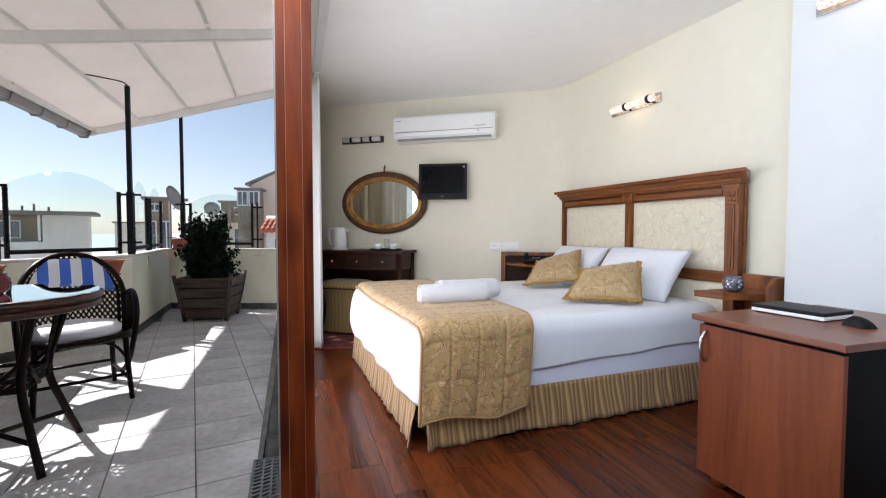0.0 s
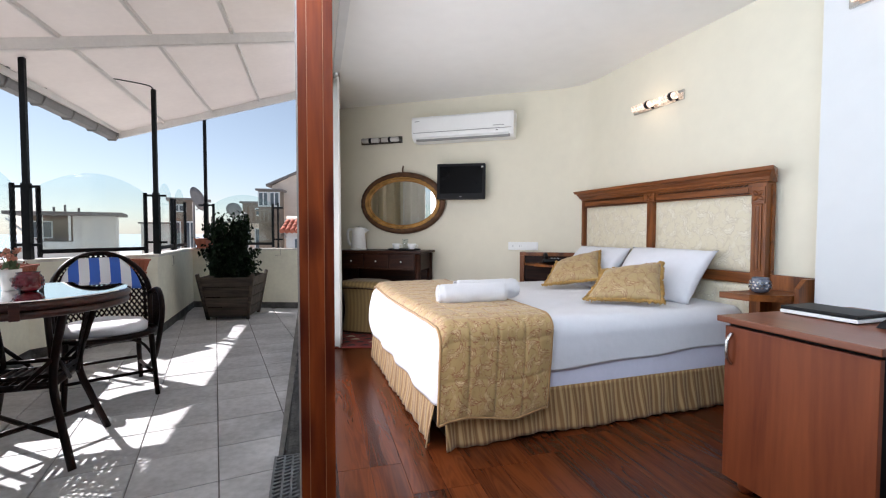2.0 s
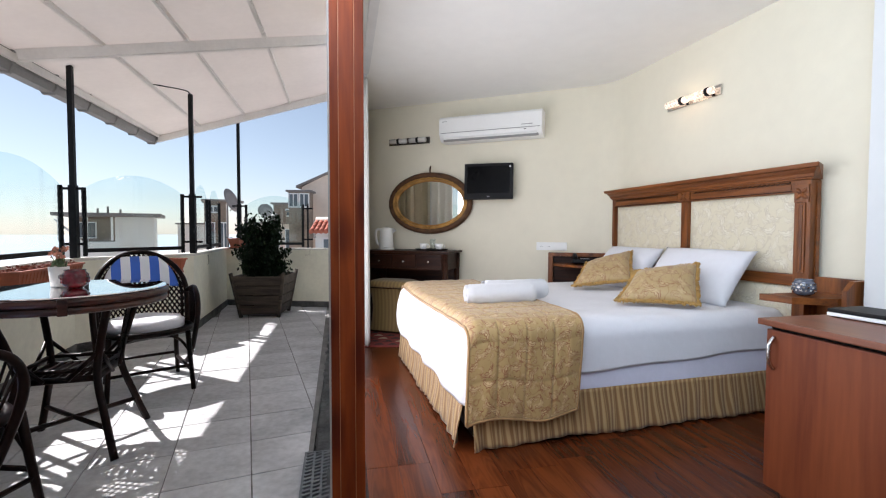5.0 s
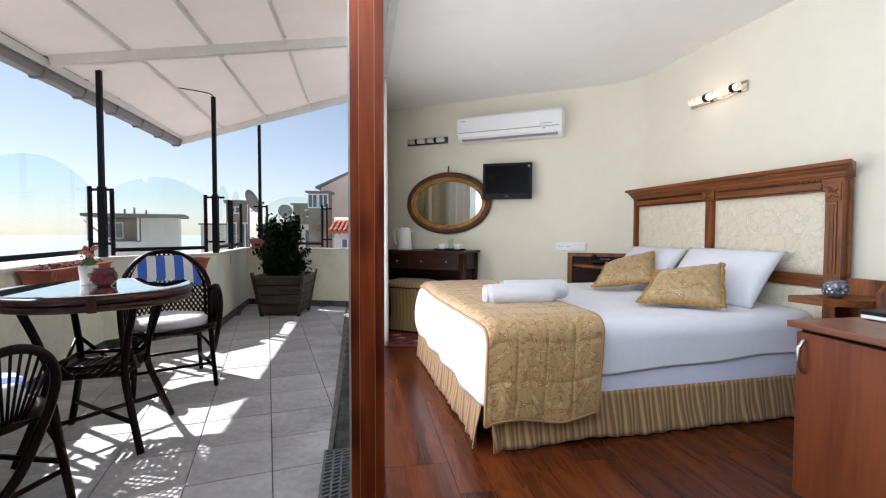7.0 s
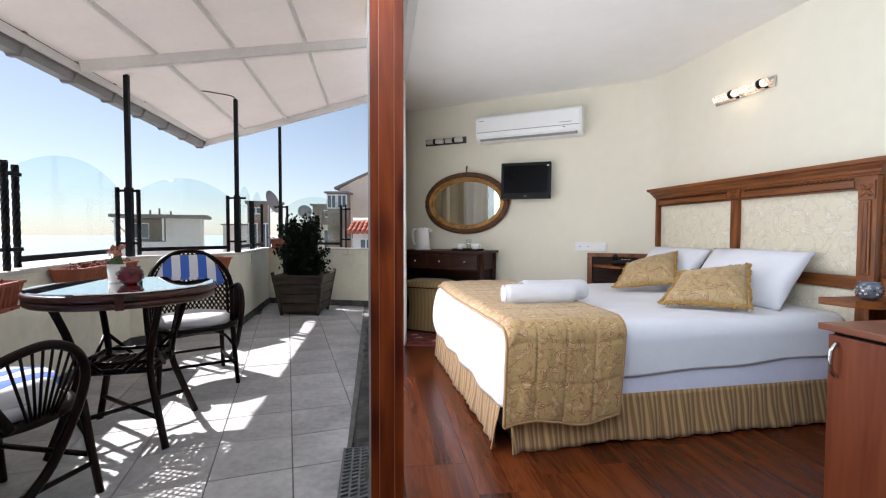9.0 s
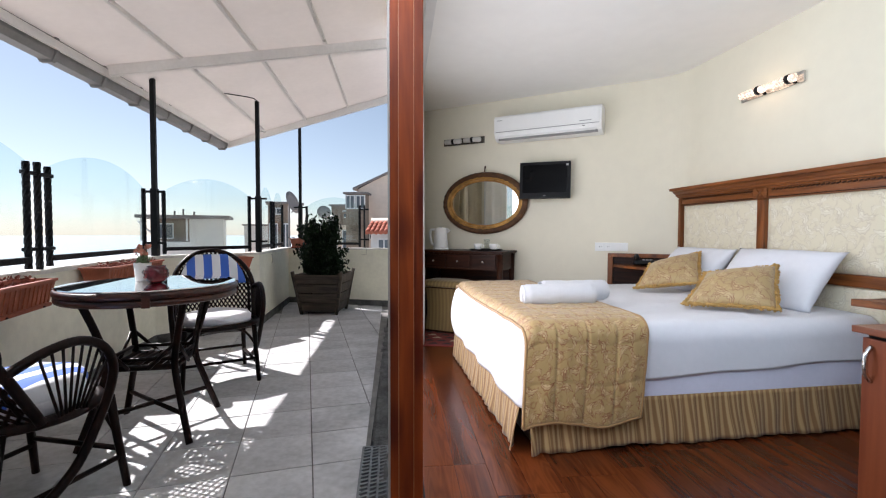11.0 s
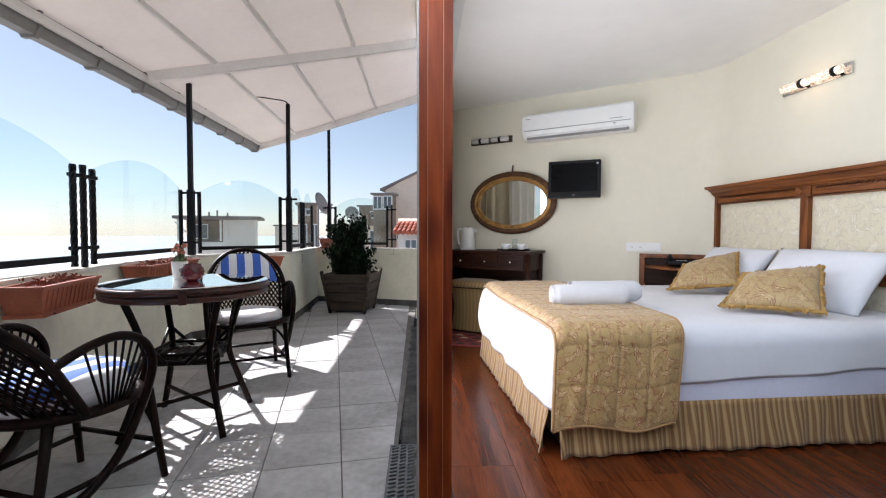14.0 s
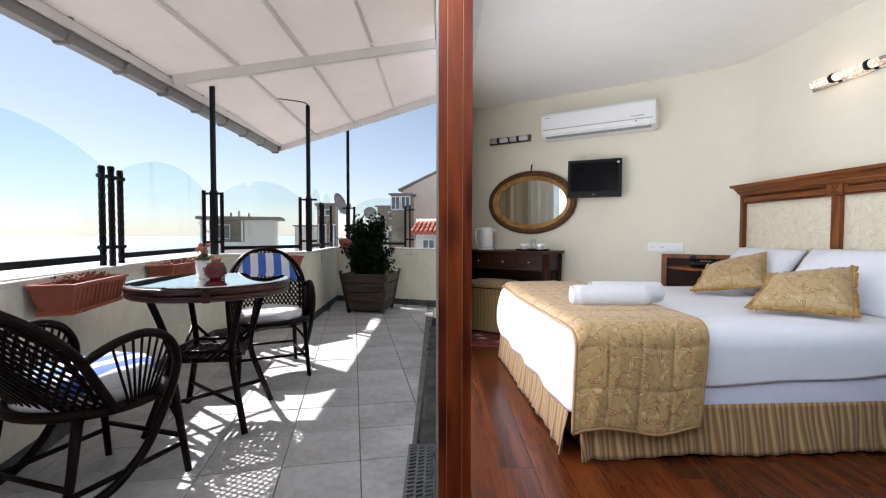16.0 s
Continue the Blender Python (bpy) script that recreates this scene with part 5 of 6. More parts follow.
def kilim():
    t = thing("kilim_rug", pose(0.10, 4.02, 0.0, 0, 0, -13), "flat-woven red, black and cream kilim rug", "rug")
    w, d = 1.0, 0.62
    part("field", boxed(0, 0, 0.001, w, d, 0.007, 0.002), M["kilim_red"], t)
    for r in range(5):
        y = 0.06 + r * 0.115
        for k in range(8):
            x = 0.05 + k * 0.12 + (0.06 if r % 2 else 0)
            tgt = bmesh.new()
            for s in range(3):
                box(tgt, x + s * 0.012, y + s * 0.018, 0.0072, min(w - 0.01, x + 0.085 - s * 0.012), y + (s + 1) * 0.018, 0.0086)
            part("motif", tgt, M["kilim_black" if (k + r) % 3 else "kilim_cream"], t, "black stepped motif" if (k + r) % 3 else "cream stepped motif")
    fb = bmesh.new()
    rnd = random.Random(2)
    for k in range(60):
        y = 0.01 + k * 0.0102
        tube(fb, [(0, y, 0.004), (-0.03, y + rnd.uniform(-0.006, 0.006), 0.003)], 0.0018, 4)
    part("tassels", fb, M["kilim_cream"], t, "cream tassels")


kilim()


def curtain(name, y0, y1, x, depth, material, label, folds, seed=0):
    t = thing(name, pose(0, 0, 0), label, "curtain")
    def fn(u, v):
        s = u * folds * 2 * math.pi
        k = 0.75 + 0.25 * (1 - v)
        return Vector((x + depth * k * (math.sin(s) * 0.5 + 0.12 * math.sin(s * 2.3 + seed)) + 0.01 * noise.noise(Vector((u * 9, v * 3, seed))), y0 + u * (y1 - y0) + 0.01 * math.sin(s * 1.3 + v), 0.015 + v * (2.34 - 0.015)))
    part("cloth", cloth_grid(fn, int(folds * 26), 24, 0.003), material, t)
    part("rail", boxed(x - 0.015, y0 - 0.03, 2.345, x + 0.015, y1 + 0.03, 2.40, 0.003), M["frame_white"], t, "white curtain rail")


curtain("sheer_curtain", 3.95, 4.30, 0.205, 0.075, M["sheer"], "white sheer curtain hanging beside the glazed front", 3, 1)
curtain("curtain", 4.33, 5.10, 0.165, 0.12, M["curtain"], "cream curtain in deep folds in the corner", 7, 4)


# ---- terrace things ----
def chair_back(u, v, lean, tall):
    """The bent back of a rattan chair: u across from -1 to 1, v up from 0 to 1."""
    return Vector((0.28 * u * (1 - 0.06 * (1 - v)), 0.20 + lean * v - 0.11 * u * u, 0.40 + tall * v))


def arch(v):
    return 1.0 if v < 0.42 else math.sqrt(max(0.0, 1 - ((v - 0.42) / 0.58) ** 2))


def rattan_chair(m, label, back_pad, lean, tall):   # the padded one has a plain white seat
    t = thing("rattan_armchair", m, label, "chair", "rattan chairs round the table")
    R = M["rattan"]

    def back_point(u, v):
        return chair_back(u, v, lean, tall)

    hoop = [back_point(-1, v / 6 * 0.42) for v in range(7)] + [back_point(-math.cos(a), 0.42 + 0.58 * math.sin(a)) for a in [k * math.pi / 20 for k in range(1, 20)]] + [back_point(1, v / 6 * 0.42) for v in range(6, -1, -1)]
    back = part("back_frame", tubed(hoop, 0.017, 8), R, t)
    inner = [back_point(u * 0.90, v * 0.93) for u, v in [(-1, 0.1), (-1, 0.3), (-1, 0.44)] + [(-math.cos(k * math.pi / 16), 0.44 + 0.56 * math.sin(k * math.pi / 16)) for k in range(1, 16)] + [(1, 0.44), (1, 0.3), (1, 0.1)]]
    part("inner_hoop", tubed(inner, 0.009, 6), R, back)
    bm = bmesh.new()
    for s in (1, -1):
        for c in range(-14, 34):
            run = []
            for k in range(41):
                v = k / 40
                u = s * (-1 + c * 0.105 + v * 1.15)
                if abs(u) <= arch(v):
                    run.append(back_point(u, v) + Vector((0, 0.003 * s, 0)))
            if len(run) > 2:
                tube(bm, run[::3] + [run[-1]] if len(run) > 6 else run, 0.0068, 4)
    tagged(part("woven_lattice", bm, R, back, "open diamond rattan lattice"), kind="stuff")
    part("seat_ring", tubed([(0.265 * math.cos(k * 0.19635), 0.245 * math.sin(k * 0.19635) - 0.01, 0.395) for k in range(32)], 0.020, 8, True), R, t)
    part("seat", lathe([(0.001, 0.385), (0.24, 0.385), (0.245, 0.398), (0.001, 0.398)], 28), R, t, "woven rattan seat")
    def cushion(u, v):
        a, b = 2 * u - 1, 2 * v - 1
        e = max(0.0, 1 - (a * a + b * b - a * a * b * b)) ** 0.22
        return Vector((a * math.sqrt(1 - b * b / 2) * 0.222, b * math.sqrt(1 - a * a / 2) * 0.22 - 0.01, (0.448 + 0.034 * e if back_pad else 0.455 + 0.075 * e) + 0.006 * noise.noise(Vector((a * 2, b * 2, 0)))))
    part("seat_cushion", cloth_grid(cushion, 24, 24), M["white_fabric" if back_pad else "blue_stripe"], t, "white seat cushion" if back_pad else "blue and white striped seat cushion")
    part("cushion_side", lathe([(0.210, 0.399), (0.226, 0.405), (0.228, 0.448), (0.219, 0.453)], 32), M["white_fabric"], t, "white cushion side")
    if back_pad:
        def pad(u, v):
            vv = 0.50 + 0.44 * v
            uu = (2 * u - 1) * 0.84 * arch(vv)
            e = max(0.0, (1 - abs(2 * u - 1) ** 4) * (1 - abs(2 * v - 1) ** 4)) ** 0.5
            return back_point(uu, vv) + Vector((0, -0.014 - 0.035 * e, 0))
        part("back_cushion", cloth_grid(pad, 24, 20), M["blue_stripe"], t, "blue and white striped back cushion")
    for s in (-1, 1):
        arm = smooth_path([back_point(s, 0.44), (s * 0.285, 0.09, 0.642), (s * 0.29, -0.02, 0.655), (s * 0.29, -0.11, 0.615), (s * 0.288, -0.152, 0.53), (s * 0.282, -0.137, 0.43), (s * 0.275, -0.095, 0.33), (s * 0.265, -0.02, 0.20), (s * 0.25, 0.09, 0.11), (s * 0.235, 0.20, 0.085)], 6)
        a = part("arm", tubed(arm, 0.017, 8), R, t)
        for k in range(9):
            q = arm[5 + k * 2]
            part("spindle", tubed([(s * 0.272, 0.035 - 0.010 * k, 0.385), q], 0.005, 5), R, a)
        part("leg", tubed([(s * 0.215, -0.20, 0.39), (s * 0.222, -0.225, 0.20), (s * 0.235, -0.25, 0.0)], 0.017, 8, False, 0.014), R, t)
        part("leg", tubed([(s * 0.20, 0.17, 0.39), (s * 0.205, 0.20, 0.20), (s * 0.22, 0.245, 0.0)], 0.018, 8, False, 0.014), R, t)
        part("stretcher", tubed([(s * 0.225, -0.235, 0.13), (s * 0.21, 0.215, 0.13)], 0.011, 6), R, t)
        part("brace", tubed(smooth_path([(s * 0.22, -0.21, 0.25), (s * 0.16, -0.20, 0.34), (s * 0.06, -0.20, 0.385)], 5), 0.009, 6), R, t)
    part("stretcher", tubed([(-0.225, -0.235, 0.16), (0.225, -0.235, 0.16)], 0.011, 6), R, t)
    part("stretcher", tubed([(-0.215, 0.215, 0.16), (0.215, 0.215, 0.16)], 0.011, 6), R, t)
    return t


rattan_chair(pose(-1.29, 3.36, TERRACE, 0, 0, 27), "dark rattan armchair with blue-striped back cushion behind the table", True, 0.15, 0.50)
rattan_chair(pose(-1.40, 1.76, TERRACE, 0, 0, 163), "dark rattan armchair with lattice back and blue-striped seat cushion", False, 0.25, 0.44)


def rattan_table():
    t = thing("round_rattan_table", pose(-1.28, 2.50, TERRACE, 0, 0, 6) @ Matrix.Diagonal((0.86, 0.86, 1.06, 1)), "round dark rattan table with a glossy black glass top", "table")
    R = M["rattan"]
    top = part("tabletop", tubed([(0.445 * math.cos(k * 0.09817), 0.445 * math.sin(k * 0.09817), 0.705) for k in range(64)], 0.016, 8, True), M["rattan_rim"], t, "bamboo ring under the glass")
    for a in (0.35, 0.35 + math.pi / 2):
        part("cross_bar", moved(boxed(-0.44, -0.035, 0.700, 0.44, 0.035, 0.716, 0.003), pose(0, 0, 0 if a < 1 else -0.0165, 0, 0, math.degrees(a))), R, top)
    weave = bmesh.new()
    for s in (1, -1):
        for c in range(-13, 14):
            o = c * 0.033
            h = math.sqrt(max(0.0, 0.43 ** 2 - o * o))
            if h > 0.03:
                p = pose(0, 0, 0.705 + 0.003 * s, 0, 0, 45 * s + 20)
                box(weave, -h, o - 0.0065, -0.0015, h, o + 0.0065, 0.0015, p)
    tagged(part("cane_weave", weave, R, top, "open cane weave under the glass"), kind="stuff")
    sheet = part("glass_sheet", lathe([(0.001, 0.7245), (0.462, 0.7245), (0.466, 0.728), (0.462, 0.732), (0.001, 0.732)], 64), M["table_glass"], top, "glossy clear glass sheet")
    sheet.visible_shadow = False
    for poly in sheet.data.polygons:
        poly.use_smooth = False
    for z, r in ((0.708, 0.462), (0.676, 0.455)):
        part("rim_band", tubed([(r * math.cos(k * 0.09817), r * math.sin(k * 0.09817), z) for k in range(64)], 0.016, 8, True), M["rattan_rim"], top, "red-brown bamboo rim band")
    for k in range(4):
        a = k * math.pi / 2 + 0.3
        part("rim_wrap", moved(boxed(-0.004, -0.02, -0.042, 0.019, 0.02, 0.026, 0.004), pose(0.458 * math.cos(a), 0.458 * math.sin(a), 0.70, 0, 0, math.degrees(a))), M["rattan_rim"], top)
    angs = [math.radians(d) for d in (45, 135, 225, 315)]
    def at(a, r, z): return Vector((r * math.cos(a), r * math.sin(a), z))
    for a in angs:
        part("leg", tubed(smooth_path([at(a, 0.37, 0.675), at(a, 0.29, 0.50), at(a, 0.25, 0.35), at(a, 0.315, 0.18), at(a, 0.40, 0.0)], 5), 0.020, 8), R, t)
        for d in (-1, 1):
            b = a + d * 0.55
            part("brace", tubed([at(a, 0.285, 0.47), at(b, 0.215, 0.345)], 0.010, 6), R, t)
    for i in range(4):
        a, b = angs[i], angs[(i + 1) % 4]
        part("shelf_rail", tubed([at(a, 0.25, 0.345), at(b, 0.25, 0.345)], 0.015, 8), R, t)
        part("shelf_rail", tubed([at(a, 0.26, 0.385), at(b, 0.26, 0.385)], 0.010, 6), R, t)
    for i in range(9):
        x = -0.155 + i * 0.039
        part("shelf_slat", tubed([(x, -0.17, 0.352), (x, 0.17, 0.352)], 0.009, 6), R, t)
    for i in range(2):
        part("stretcher", tubed([at(angs[i], 0.325, 0.13), at(angs[i + 2], 0.325, 0.13)], 0.012, 8), R, t)
    lat = bmesh.new()                                # woven panel between two legs
    for s in (1, -1):
        for c in range(-4, 9):
            run = []
            for k in range(13):
                v = k / 12
                u = s * (-1 + 0.28 * c + v * 0.9)
                if abs(u) <= 1:
                    p = at(angs[3], 0.245 + 0.08 * v, 0.36 + 0.27 * v).lerp(at(angs[0], 0.245 + 0.08 * v, 0.36 + 0.27 * v), 0.80 + (u + 1) / 10)
                    run.append(p)
            if len(run) > 1:
                tube(lat, run, 0.005, 4)
    tagged(part("woven_panel", lat, R, t, "diamond rattan lattice panel"), kind="stuff")
    return t


rattan_table()


def flower_pot():
    t = thing("flower_pot", pose(-1.36, 2.56, TERRACE + 0.776), "small white pot with a pale succulent on the table", "potted plant")
    part("pot", lathe([(0.030, 0), (0.034, 0.004), (0.042, 0.10), (0.039, 0.10), (0.034, 0.085), (0.001, 0.085)], 24), M["white_plastic"], t, "white glazed pot")
    part("motif", moved(lathe([(0.001, 0.001), (0.013, 0.001), (0.013, 0.0)], 14), pose(0.024, -0.029, 0.052, 90, 0, 40)), M["grey_plastic"], t, "grey flower motif")
    rnd = random.Random(4)
    for k in range(14):                              # fleshy green leaves
        a, h, r = rnd.uniform(0, 6.28), rnd.uniform(0.015, 0.055), rnd.uniform(0.012, 0.034)
        q = Vector((r * math.cos(a), r * math.sin(a), 0.085 + h))
        leaf = moved(lathe([(0.001, -0.016), (0.010, -0.006), (0.012, 0.006), (0.001, 0.018)], 10), Matrix.Translation(q) @ pose(0, 0, 0, rnd.uniform(-40, 40), rnd.uniform(-40, 40), rnd.uniform(0, 360)) @ Matrix.Diagonal((1.0, 0.4, 1.2, 1)))
        part("leaf", leaf, M["succulent"], t)
    for k in range(9):                               # stems with pink flower clusters
        a, h, r = rnd.uniform(0, 6.28), rnd.uniform(0.06, 0.105), rnd.uniform(0.008, 0.036)
        q = Vector((r * math.cos(a), r * math.sin(a), 0.085 + h))
        st = part("stem", tubed([(0, 0, 0.085), q], 0.0018, 5), M["succulent"], t)
        head = bmesh.new()
        for n in range(7):
            c = q + Vector((rnd.gauss(0, 0.007), rnd.gauss(0, 0.007), rnd.gauss(0, 0.006)))
            bmesh.ops.create_icosphere(head, subdivisions=1, radius=rnd.uniform(0.004, 0.008), matrix=Matrix.Translation(c))
        part("flower_head", head, M["flower_pink"], st, "pink flower cluster")


flower_pot()
mosaic_bowl(pose(-1.255, 2.49, TERRACE + 0.776), M["red_glass"], "red mosaic glass votive on the table", 0.056)


def flower_box(m, length, label, plants):
    t = thing("flower_box", m, label, "flower box", "terracotta flower boxes")
    def shell(L, w0, w1, h):
        bm = bmesh.new()
        ring = lambda a, b, z: [bm.verts.new((x, y, z)) for x, y in ((-a, -b), (a, -b), (a, b), (-a, b))]
        r = [ring(L / 2 - 0.03, w0, 0), ring(L / 2, w1, h), ring(L / 2 + 0.008, w1 + 0.008, h), ring(L / 2 + 0.008, w1 + 0.008, h + 0.018), ring(L / 2 - 0.01, w1 - 0.008, h + 0.018), ring(L / 2 - 0.015, w1 - 0.012, h - 0.03)]
        for a, b in zip(r, r[1:]):
            for k in range(4):
                bm.faces.new((a[k], a[(k + 1) % 4], b[(k + 1) % 4], b[k]))
        bm.faces.new(r[0][::-1])
        bmesh.ops.recalc_face_normals(bm, faces=bm.faces)
        return bm
    part("box", shell(length, 0.065, 0.085, 0.15), M["terracotta"], t)
    n = int(length / 0.045)
    for k in range(n):
        x = -length / 2 + 0.05 + k * (length - 0.1) / max(1, n - 1)
        part("rib", moved(boxed(-0.004, -0.006, 0, 0.004, 0, 0.13, 0.002), pose(x, -0.066, 0.012, 7.5)), M["terracotta"], t)
    part("saucer", boxed(-length / 2 + 0.02, -0.075, -0.02, length / 2 - 0.02, 0.075, 0.004, 0.008), M["terracotta"], t, "terracotta drip tray")
    part("soil", boxed(-length / 2 + 0.03, -0.06, 0.10, length / 2 - 0.03, 0.06, 0.135), M["soil"], t)
    if plants:
        rnd = random.Random(int(length * 100))
        bm = bmesh.new()
        for k in range(int(420 * length)):
            c = Vector((rnd.uniform(-length / 2 + 0.05, length / 2 - 0.05), rnd.uniform(-0.055, 0.055), 0.14 + rnd.random() ** 2 * 0.06))
            s = rnd.uniform(0.008, 0.018)
            mm = Matrix.Translation(c) @ pose(0, 0, 0, rnd.uniform(0, 180), rnd.uniform(0, 180), rnd.uniform(0, 360))
            vs = [bm.verts.new(mm @ Vector(p)) for p in ((-s, 0, 0), (0, -s * 0.5, 0.003), (s, 0, 0), (0, s * 0.5, 0.003))]
            bm.faces.new(vs)
        part("dry_foliage", bm, M["dry_leaf"], t, "dry reddish foliage")
    for x in (-length * 0.3, length * 0.3):
        part("hanger", tubed(smooth_path([(x, -0.08, -0.01), (x, 0.0, -0.026), (x, 0.095, -0.01), (x, 0.10, 0.16), (x, 0.16, 0.185)], 4), 0.006, 6), M["black_metal"], t)


def along(p, q, u, off, z):
    p, q = Vector(p), Vector(q)
    d = (q - p).normalized()
    c = p.lerp(q, u) + Vector((d.y, -d.x)) * off
    return Matrix.Translation((c.x, c.y, z)) @ pose(0, 0, 0, 0, 0, math.degrees(math.atan2(d.y, d.x)))


flower_box(along(PARAPET[1], PARAPET[2], 0.44, 0.112, 0.640) @ Matrix.Diagonal((1, 1, 0.76, 1)), 0.56, "terracotta flower box with dry reddish plants on the parapet", True)
flower_box(along(PARAPET[2], PARAPET[3], 0.52, 0.112, 0.655) @ Matrix.Diagonal((1, 1, 0.72, 1)), 0.92, "terracotta flower box hanging on the parapet", True)
flower_box(along(PARAPET[3], PARAPET[4], 0.62, 0.112, 0.632) @ Matrix.Diagonal((1, 1, 0.74, 1)), 0.42, "terracotta flower box hanging at the parapet bend", False)
flower_box(Matrix.Translation((-1.45, 6.80, 0.806)) @ pose(0, 0, 0, 0, 0, 80) @ Matrix.Diagonal((1, 0.9, 0.72, 1)), 0.26, "small terracotta flower box standing on the parapet corner", False)


def planter():
    t = thing("wooden_planter", pose(-0.965, 6.05, TERRACE, 0, 0, -8) @ Matrix.Diagonal((0.83, 0.83, 1, 1)), "weathered wooden crate planter on the terrace", "planter")
    h = 0.52
    for side in range(4):
        mm = pose(0, 0, 0, 0, 0, 90 * side)
        for k in range(4):
            z0 = 0.035 + k * 0.122
            def half(z): return 0.275 + 0.10 * z / h
            bm = bmesh.new()
            a, b = half(z0), half(z0 + 0.109)
            vs = [bm.verts.new(p) for p in ((-a, -a, z0), (a, -a, z0), (b, -b, z0 + 0.109), (-b, -b, z0 + 0.109), (-a, -a + 0.02, z0), (a, -a + 0.02, z0), (b, -b + 0.02, z0 + 0.109), (-b, -b + 0.02, z0 + 0.109))]
            for f in ((0, 1, 2, 3), (7, 6, 5, 4), (0, 4, 5, 1), (1, 5, 6, 2), (2, 6, 7, 3), (3, 7, 4, 0)):
                bm.faces.new([vs[i] for i in f])
            moved(bm, mm)
            bmesh.ops.recalc_face_normals(bm, faces=bm.faces)
            part("board", bm, M["crate"], t)
        part("corner_post", moved(tubed([(0.268, -0.272, 0.0), (0.372, -0.376, h + 0.03)], 0.030, 4), mm), M["crate"], t)
    part("soil", boxed(-0.33, -0.33, 0.40, 0.33, 0.33, 0.45, 0.02), M["soil"], t)


planter()


def wall_hook(x, y, z, turn):
    t = thing("wall_hook", pose(x, y, z, 0, 0, turn), "thin bent wire hook on the parapet", "hook", "parapet wire hooks")
    part("wire", tubed([(0.0, -0.006, 0.10), (0.0, -0.010, 0.0), (-0.07, -0.012, -0.004)], 0.0035, 6), M["jamb"], t)
    part("wall_plug", moved(lathe([(0.007, 0.0), (0.007, 0.008), (0.001, 0.009)], 10), pose(0, 0, 0.10, 90)), M["jamb"], t)


for spot in ((-1.565, 5.793, 0.639, 93.3), (-1.642, 7.135, 0.680, 93.3), (-0.448, 6.519, 0.699, -19.2)):
    wall_hook(*spot)


def shrub():
    t = thing("shrub", pose(-0.985, 6.02, TERRACE + 0.45) @ Matrix.Diagonal((0.86, 0.86, 1.02, 1)), "dense dark green shrub growing in the wooden planter", "shrub")
    rnd = random.Random(11)
    trunk = part("trunk", tubed(smooth_path([(0, 0, -0.02), (0.02, 0.01, 0.15), (-0.02, 0, 0.35), (0.0, 0.0, 0.62)], 5), 0.020, 7, False, 0.006), M["bark"], t)
    limbs = []
    for k in range(66):
        z = rnd.uniform(0.02, 0.68)
        a = rnd.uniform(0, 6.283)
        r = 0.315 * math.sqrt(max(0.10, 1 - (abs(z - 0.30) / 0.48) ** 3)) * rnd.uniform(0.55, 1.10) * (1 + 0.18 * math.sin(3 * a + 7 * z))
        tip = Vector((r * math.cos(a), r * math.sin(a), z + rnd.uniform(0.0, 0.13)))
        path = smooth_path([(0, 0, max(0.0, z - 0.08)), tip * 0.5 + Vector((0, 0, z * 0.25)), tip], 4)
        limbs.append(path)
        part("limb", tubed(path, 0.006, 5, False, 0.002), M["bark"], t)
    bm = bmesh.new()
    for path in limbs:
        for k in range(105):
            q = path[rnd.randrange(3, len(path))] + Vector((rnd.gauss(0, 0.036), rnd.gauss(0, 0.036), rnd.gauss(0, 0.036)))
            s = rnd.uniform(0.020, 0.036)
            mm = Matrix.Translation(q) @ pose(0, 0, 0, rnd.uniform(-70, 70), rnd.uniform(-70, 70), rnd.uniform(0, 360))
            vs = [bm.verts.new(mm @ Vector(p)) for p in ((-s, 0, 0), (-s * 0.1, -s * 0.62, 0.005), (s, 0, -0.004), (-s * 0.1, s * 0.62, 0.005))]
            bm.faces.new(vs)
    part("crown", bm, M["leaf"], t, "small dark green leaves")


shrub()


def drain_grate():
    t = thing("drain_grate", pose(-0.150, 1.42, TERRACE + 0.004, 0, 0, 1), "galvanised slotted drain grate beside the door", "drain grate", kind="structure")
    w, L = 0.128, 0.745
    for x in (0, w - 0.010):
        part("edge", boxed(x, 0, -0.006, x + 0.010, L, 0.004, 0.001), M["galvanised"], t)
    for y in (0, L - 0.010):
        part("end_bar", boxed(0.0105, y, -0.006, w - 0.0105, y + 0.010, 0.0038, 0.001), M["galvanised"], t)
    for c in range(3):                               # three rows of slanted slots
        for k in range(24):
            bm = boxed(-0.021, -0.0058, -0.005, 0.021, 0.0058, 0.003)
            part("slat", moved(bm, pose(0.028 + c * 0.036, 0.026 + k * 0.0302, 0, 0, 0, 24)), M["galvanised"], t)
    for c in (1, 2):
        part("cross_bar", boxed(0.010 + c * 0.036 - 0.0045, 0.010, -0.005, 0.010 + c * 0.036 + 0.0045, L - 0.010, 0.0034), M["galvanised"], t)
    # shallow slab, depth shade under the slats painted black
    part("pit", boxed(0.004, 0.004, -0.016, w - 0.004, L - 0.004, -0.009), M["recess_black"], t, "near-black slab painted as the shaded channel under the grate")


drain_grate()

# ---- distance ----
def sea_sheet():
    bm = bmesh.new()
    n = 48
    rings = [[bm.verts.new((r * math.cos(6.28319 * k / n), r * math.sin(6.28319 * k / n), -26)) for k in range(n)] for r in (60, 300, 1500, 4600)]
    for a, b in zip(rings, rings[1:]):
        for k in range(n):
            bm.faces.new((a[k], a[(k + 1) % n], b[(k + 1) % n], b[k]))
    return bm


